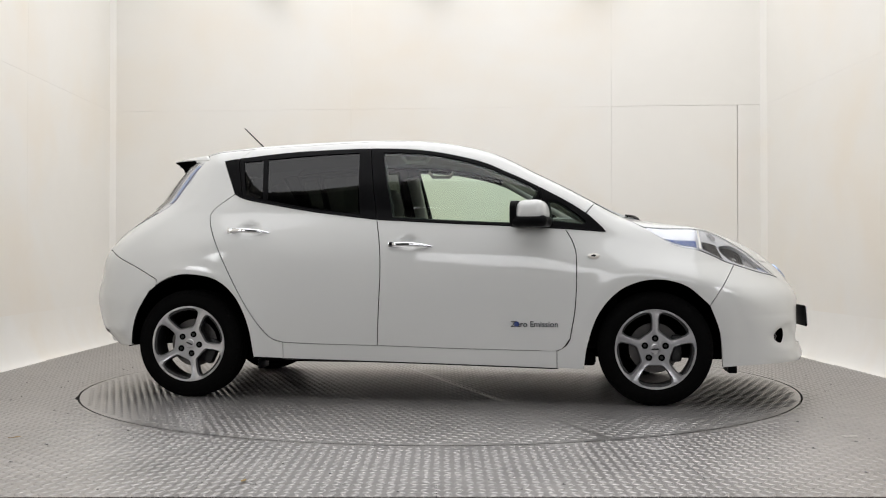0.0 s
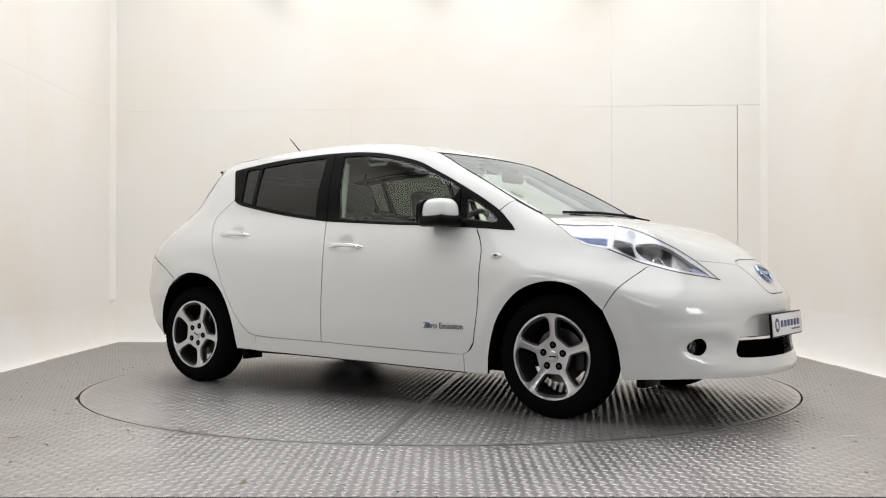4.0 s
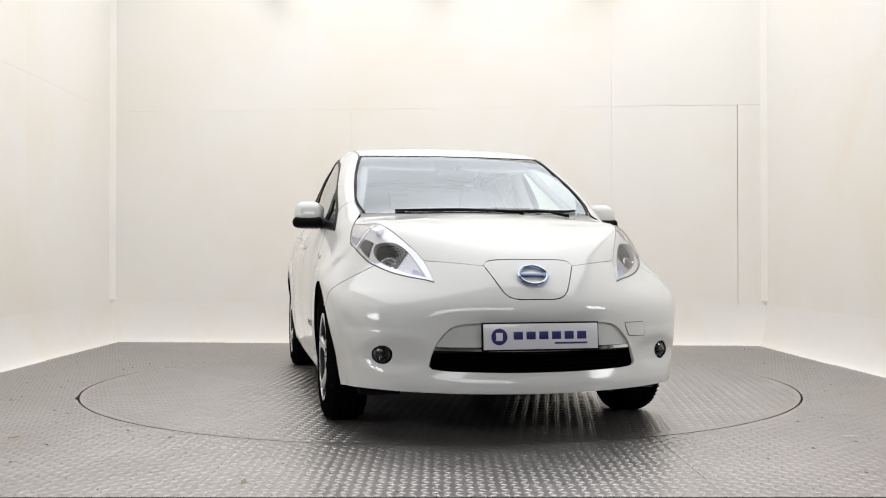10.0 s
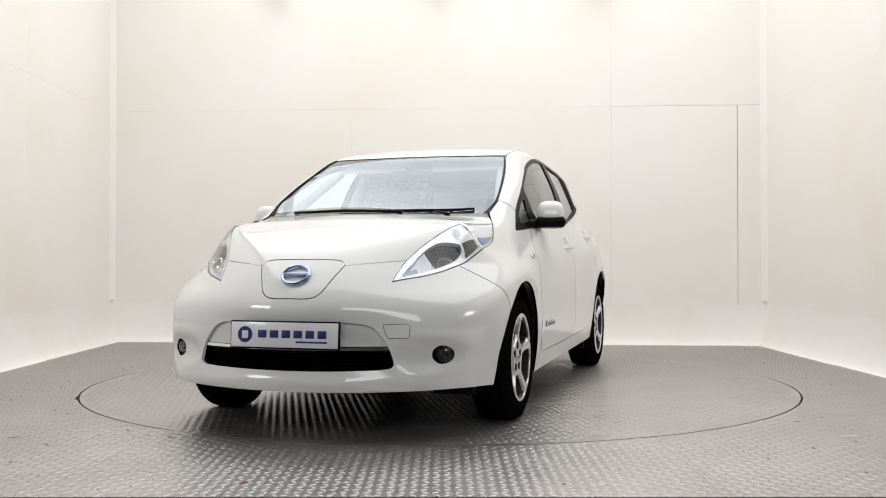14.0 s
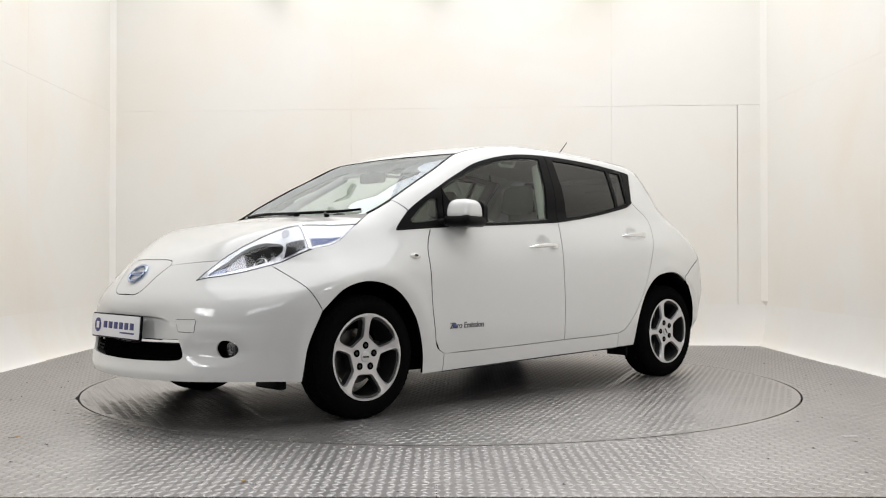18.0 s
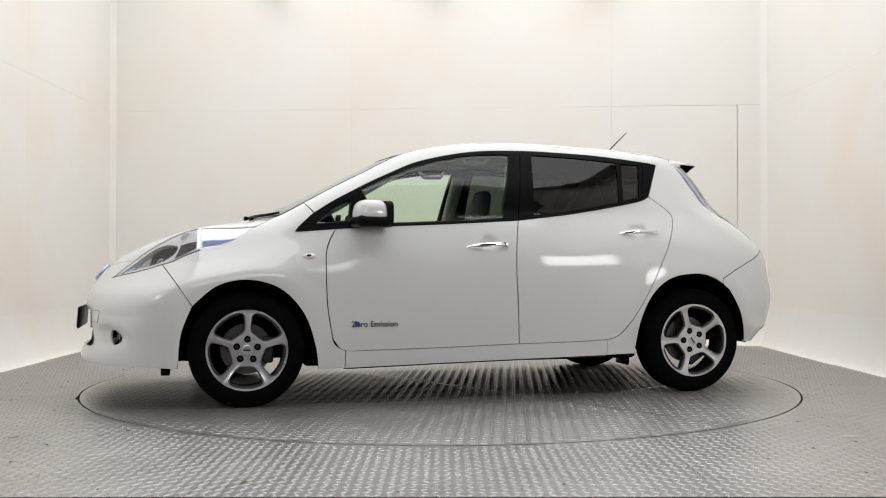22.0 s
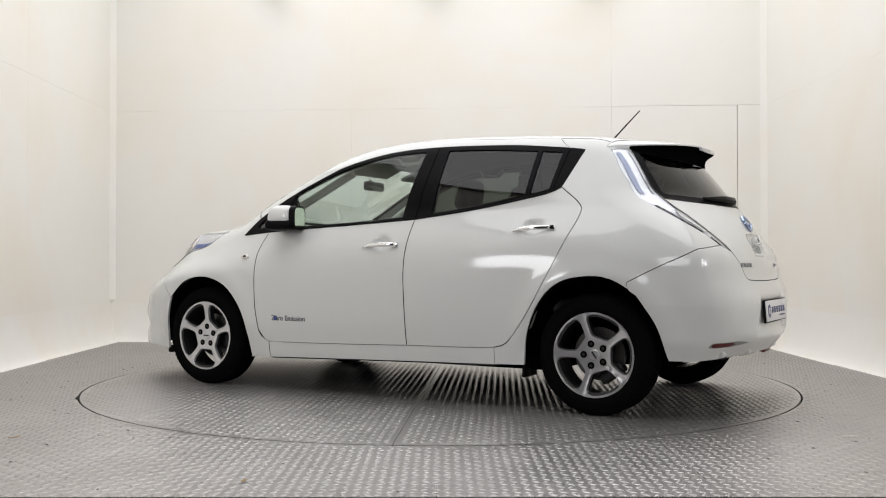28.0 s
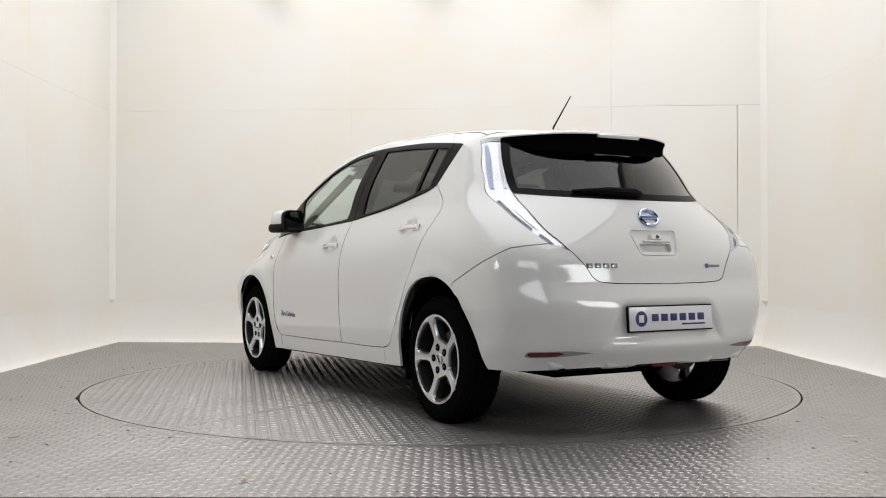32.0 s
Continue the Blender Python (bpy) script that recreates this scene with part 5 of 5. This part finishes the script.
    part("cabin_mirror", box((.03, .23, .065), bevel=.015), GLOSS_BLACK, car, "cabin rear-view mirror", pose(.600, 0, 1.318))
    part("mirror_stem", tube([(.605, 0, 1.335), (.635, 0, 1.362)], .010, 8), GLOSS_BLACK, car)
    for y in (-.36, .36):
        seat = part("front_seat", box((.52, .50, .17), bevel=.05, segments=3), FABRIC, car, "grey fabric front seat", pose(.02, y, .58, 0, -6, 0))
        part("backrest", box((.15, .47, .50), bevel=.055, segments=3, taper=(.8, .86)), FABRIC, seat, m=pose(-.24, 0, .235, 0, -14, 0))
        part("headrest", box((.105, .25, .19), bevel=.045, segments=4, taper=(.85, .90)), FABRIC, seat, m=pose(-.305, 0, .66, 0, -6, 0))
        for k in (-.06, .06):
            part("headrest_post", tube([(-.285, k, .44), (-.300, k, .60)], .006, 8), STEEL_DARK, seat)
    bench = part("rear_seat", box((.50, 1.22, .17), bevel=.05, segments=3), FABRIC, car, "grey fabric rear bench seat", pose(-.80, 0, .62, 0, -6, 0))
    for y in (-.41, .20):
        part("backrest", box((.14, .80 if y > 0 else .42, .50), bevel=.05, segments=3, taper=(.85, .95)), FABRIC, bench, m=pose(-.28, y + (.0 if y < 0 else .02), .24, 0, -22, 0))
    for y in (-.40, 0, .40):
        part("headrest", box((.09, .25, .13), bevel=.035, segments=3), FABRIC, bench, m=pose(-.40, y, .545, 0, -12, 0))
    part("parcel_shelf", box((.40, 1.06, .03), bevel=.01), CABIN, car, "", pose(-1.45, 0, 1.02))


def fittings():
    """Handles, mirrors, plates, emblems, wipers, aerial."""
    for s in (-1, 1):
        for hx, hz in ((-.025, .893), (-.997, .977)):
            p = skin("side", [hx], [hz - .0])[0]
            y0 = abs(p[1]) + .010
            bow = [(hx - .118, y0 + .006, hz + .003), (hx - .08, y0 + .020, hz + .004), (hx, y0 + .026, hz + .003), (hx + .08, y0 + .018, hz - .004), (hx + .128, y0 + .004, hz - .010)]
            c = np.vstack([curve(bow, .012), [bow[-1]]])
            n = len(c)
            verts, faces = [], []
            for i, q in enumerate(c):
                w = .013 * (1 - .55 * max(0, (i / (n - 1) - .6) / .4) ** 2)
                for k in range(10):
                    a = math.tau * k / 10
                    verts.append((q[0], s * (q[1] + .008 * math.cos(a)), q[2] + w * math.sin(a)))
            for i in range(n - 1):
                for k in range(10):
                    faces.append((i * 10 + k, i * 10 + (k + 1) % 10, (i + 1) * 10 + (k + 1) % 10, (i + 1) * 10 + k))
            faces += [tuple(range(10)), tuple(range((n - 1) * 10, n * 10))]
            bm = bmesh.new()
            bm.from_mesh(mesh_of("t", verts, faces))
            bmesh.ops.recalc_face_normals(bm, faces=bm.faces[:])
            h = part("door_handle", bm, CHROME, car, "chrome door handle")
            part("handle_cap", box((.052, .016, .031), bevel=.005), CHROME, h, m=pose(hx - .100, s * (y0 + .013), hz + .003))
            part("handle_foot", box((.022, .03, .022), bevel=.005), CHROME, h, m=pose(hx - .108, s * (y0 - .006), hz + .003))
            part("handle_foot", box((.022, .03, .016), bevel=.005), CHROME, h, m=pose(hx + .10, s * (y0 - .006), hz - .006))
        # door mirror
        mb = part("door_mirror", box((.200, .168, .126), bevel=.050, segments=5, taper=(.82, .88)), PAINT, car, "white door mirror with black base", pose(.672, s * .885, 1.082, 0, 0, s * 12))
        part("mirror_base", box((.202, .172, .064), bevel=.028, segments=4), BLACK_TRIM, mb, m=pose(0, 0, -.058))
        part("mirror_arm", tube([(.03, s * -.03, -.06), (.09, s * -.15, -.075)], [.030, .026], 10), BLACK_TRIM, mb)
        part("mirror_surround", rounded_pane(.156, .148, .044, .036), BLACK_TRIM, mb, m=pose(-.072, s * .004, -.016))
        part("mirror_glass", rounded_pane(.136, .126, .038), MIRROR, mb, m=pose(-.1055, s * .004, -.016))
        # side repeater
        m = seat_on("side", 1.012, .829, .002)
        if s > 0:
            m = MIRROR_Y @ m @ Matrix.Diagonal((-1, 1, 1, 1))
        rp = part("side_repeater", lathe([(.032, -.004), (.034, .002), (.028, .007), (.001, .009)], 28, "z"), AMBER_LENS, car, "clear oval side repeater", m @ Matrix.Diagonal((1, .5, 1, 1)))
        part("repeater_core", lathe([(.014, .006), (.013, .0095), (.001, .011)], 20, "z"), GLOSS_BLACK, rp)
        # the words on the front door
        bx = .665
        m = seat_on("side", bx, .447, .002)
        if s > 0:
            m = MIRROR_Y @ m @ Matrix.Diagonal((-1, 1, 1, 1))
        me = text_mesh("Zero Emission", .045)
        me.materials.append(BADGE)
        wd = part("badge_words", me, None, car, "chrome words Zero Emission", m @ pose(.02 * (1 if s < 0 else 1), 0, 0))
        part("badge_dot", lathe([(.015, -.001), (.015, .003), (.001, .004)], 24, "z"), EMBLEM_BLUE, wd, m=pose(-.100, .002, 0))
        # fog lamp
        c = skin("front", [s * .665], [.385])[0]
        fl = part("fog_lamp", lathe([(.046, -.03), (.046, -.002), (.041, .001), (.039, -.006)], 36, "x"), GLOSS_BLACK, car, "round front fog lamp in a black ring", pose(c[0] - .020, s * .662, .385, 0, 0, s * 2))
        part("fog_glass", lathe([(.040, -.004), (.030, .004), (.001, .007)], 30, "x"), LENS, fl)
        part("fog_reflector", lathe([(.039, -.006), (.025, -.016), (.001, -.019)], 24, "x"), LAMP_SILVER, fl)
        part("fog_bulb", lathe([(.014, -.02), (.012, -.004), (.001, -.001)], 16, "x"), GLOSS_BLACK, fl)
    # plates: print as plain shapes
    def number_plate(m, front):
        pl = part("plate", box((.520, .111, .006), bevel=.002), PLATE_WHITE, car, "white dealer plate with navy print", m)
        part("plate_holder", box((.534, .125, .012), (0, 0, -.009), .004), BLACK_TRIM, pl, "black plate holder")
        part("print_disc", lathe([(.036, .0028), (.036, .0036), (.001, .0036)], 32, "z"), NAVY, pl, m=pose(-.190, 0, .0005))
        part("print_block", box((.030, .034, .001), (0, 0, 0), .0003), PLATE_WHITE, pl, m=pose(-.190, 0, .0042))
        for k in range(6):
            part("print_bar", box((.042, .034, .001), (0, 0, 0), .0003), NAVY, pl, m=pose(-.105 + .058 * k, .004, .0034))
        part("print_line", box((.150, .008, .001), (0, 0, 0), 0), NAVY, pl, m=pose(.135, -.030, .0034))
    number_plate(pose(2.283, 0, .474, 0, 0, 0) @ Matrix.Rotation(radians(90), 4, "Z") @ Matrix.Rotation(radians(86), 4, "X"), True)
    number_plate(pose(-2.092, 0, .532, 0, 0, 0) @ Matrix.Rotation(radians(-90), 4, "Z") @ Matrix.Rotation(radians(86), 4, "X"), False)
    # emblems
    for way, z, w in (("front", .734, .062), ("rear", 1.012, .052)):
        m = seat_on(way, 0, z, .006)
        ring = [(w * 1.05 * math.cos(k * math.tau / 36), w * .86 * math.sin(k * math.tau / 36), 0) for k in range(36)]
        e = part("emblem", tube(ring, .0085, 8, closed=True), BLUE_CHROME, car, "chrome ring emblem with blue inset", m)
        part("emblem_bar", box((w * 2.35, w * .40, .010), bevel=.003), BLUE_CHROME, e)
        part("emblem_inset", box((w * 2.1, w * .26, .003), bevel=.0008), EMBLEM_BLUE, e, m=pose(0, 0, .005))
    # tailgate handle with camera, and plain chrome shapes of the rear badges
    half = [(.130, .952), (.142, .946), (.142, .935), (.122, .862), (.112, .840), (.096, .832)]
    ring = outline([(-.130, .952), (.130, .952)], half, [(.096, .832), (-.096, .832)], [(-q, z) for q, z in half[::-1]], step=.010)
    q = skin("rear", ring[:, 0], ring[:, 1]) + np.array([-.0005, 0, 0])
    part("tailgate_handle", tube([tuple(k) for k in q], .0034, 8, closed=True), PAINT, car, "white raised rim of the tailgate handle")
    th = part("camera_pod", box((.070, .034, .034), bevel=.011), PAINT, car, "white rear camera pod", seat_on("rear", 0, .912, .010))
    part("camera_lens", lathe([(.009, 0), (.009, .004), (.001, .005)], 16, "z"), GLOSS_BLACK, th, m=pose(0, -.004, .016))
    part("camera_lip", box((.17, .010, .014), bevel=.003), PAINT, th, m=pose(0, -.022, .004))
    for k in range(4):
        part("badge_block", box((.034, .022, .003), bevel=.001), BADGE, car, "plain chrome badge block", seat_on("rear", .425 - .046 * k, .780, .002))
    part("badge_block", box((.080, .012, .003), bevel=.001), BADGE, car, "small chrome badge", seat_on("rear", -.355, .778, .002))
    part("badge_dot", lathe([(.012, 0), (.012, .003), (.001, .004)], 16, "z"), EMBLEM_BLUE, car, "blue badge dot", seat_on("rear", -.300, .778, .003))
    # aerial
    an = part("aerial", tube([(-1.14, 0, 1.515), (-1.155, 0, 1.55), (-1.31, 0, 1.70)], [.006, .005, .003], 8), BLACK_TRIM, car, "short black roof aerial")
    part("aerial_foot", lathe([(.022, 0), (.018, .012), (.008, .020)], 16, "z"), BLACK_TRIM, an, m=pose(-1.14, 0, 1.515))
    # wipers: arm from its pivot on the cowl, blade along the foot of the screen
    for pts, arm in (([(1.205, -.47), (1.255, -.30), (1.288, -.05), (1.290, .12)], [(1.318, .20), (1.305, .02), (1.275, -.15)]), ([(1.290, .10), (1.272, .26), (1.220, .43), (1.150, .565)], [(1.302, .46), (1.268, .40), (1.240, .36)])):
        c = np.vstack([curve(pts, .03), [pts[-1]]])
        q = skin("top", c[:, 0], c[:, 1]) + np.array([0, 0, .008])
        n = len(q)
        wp = part("wiper", tube([tuple(k) for k in q], [.0035 + .0050 * math.sin(math.pi * i / (n - 1)) for i in range(n)], 8), BLACK_TRIM, car, "black windscreen wiper")
        part("wiper_blade", tube([tuple(k + np.array([.0, 0, -.006])) for k in q], .0035, 6), RUBBER, wp)
        c = np.vstack([curve(arm, .03), [arm[-1]]])
        q = skin("top", c[:, 0], c[:, 1]) + np.array([0, 0, .009])
        part("wiper_arm", tube([tuple(k) for k in q], [.010 - .006 * i / (len(q) - 1) for i in range(len(q))], 8), BLACK_TRIM, wp)
        part("wiper_pivot", lathe([(.014, -.03), (.014, .004), (.010, .008), (.001, .009)], 16, "z"), BLACK_TRIM, wp, m=pose(*q[0]))
    c = np.array([(-.015, 1.136), (.03, 1.139), (.18, 1.143), (.355, 1.142)])
    q = skin("rear", c[:, 0], c[:, 1]) + np.array([-.018, 0, 0])
    wp = part("rear_wiper", tube([tuple(k) for k in q], [.012, .025, .021, .007], 8), BLACK_TRIM, car, "black rear wiper")


side_panels()
belt_mouldings()
front_panels()
rear_panels()
lamps()
wheels()
cabin()
fittings()


# ---- movement ----
CAR_OFFSET = pose(-.034, -.036, 0)


def motions():
    """Turntable and car turn together about the disc's middle."""
    walk(turntable, [(t, pose(*DISC_C, 0, 0, 0, a)) for t, a in enumerate(TURN)])
    walk(car, [(t, pose(0, 0, 0, 0, 0, a) @ CAR_OFFSET) for t, a in enumerate(TURN)])


motions()
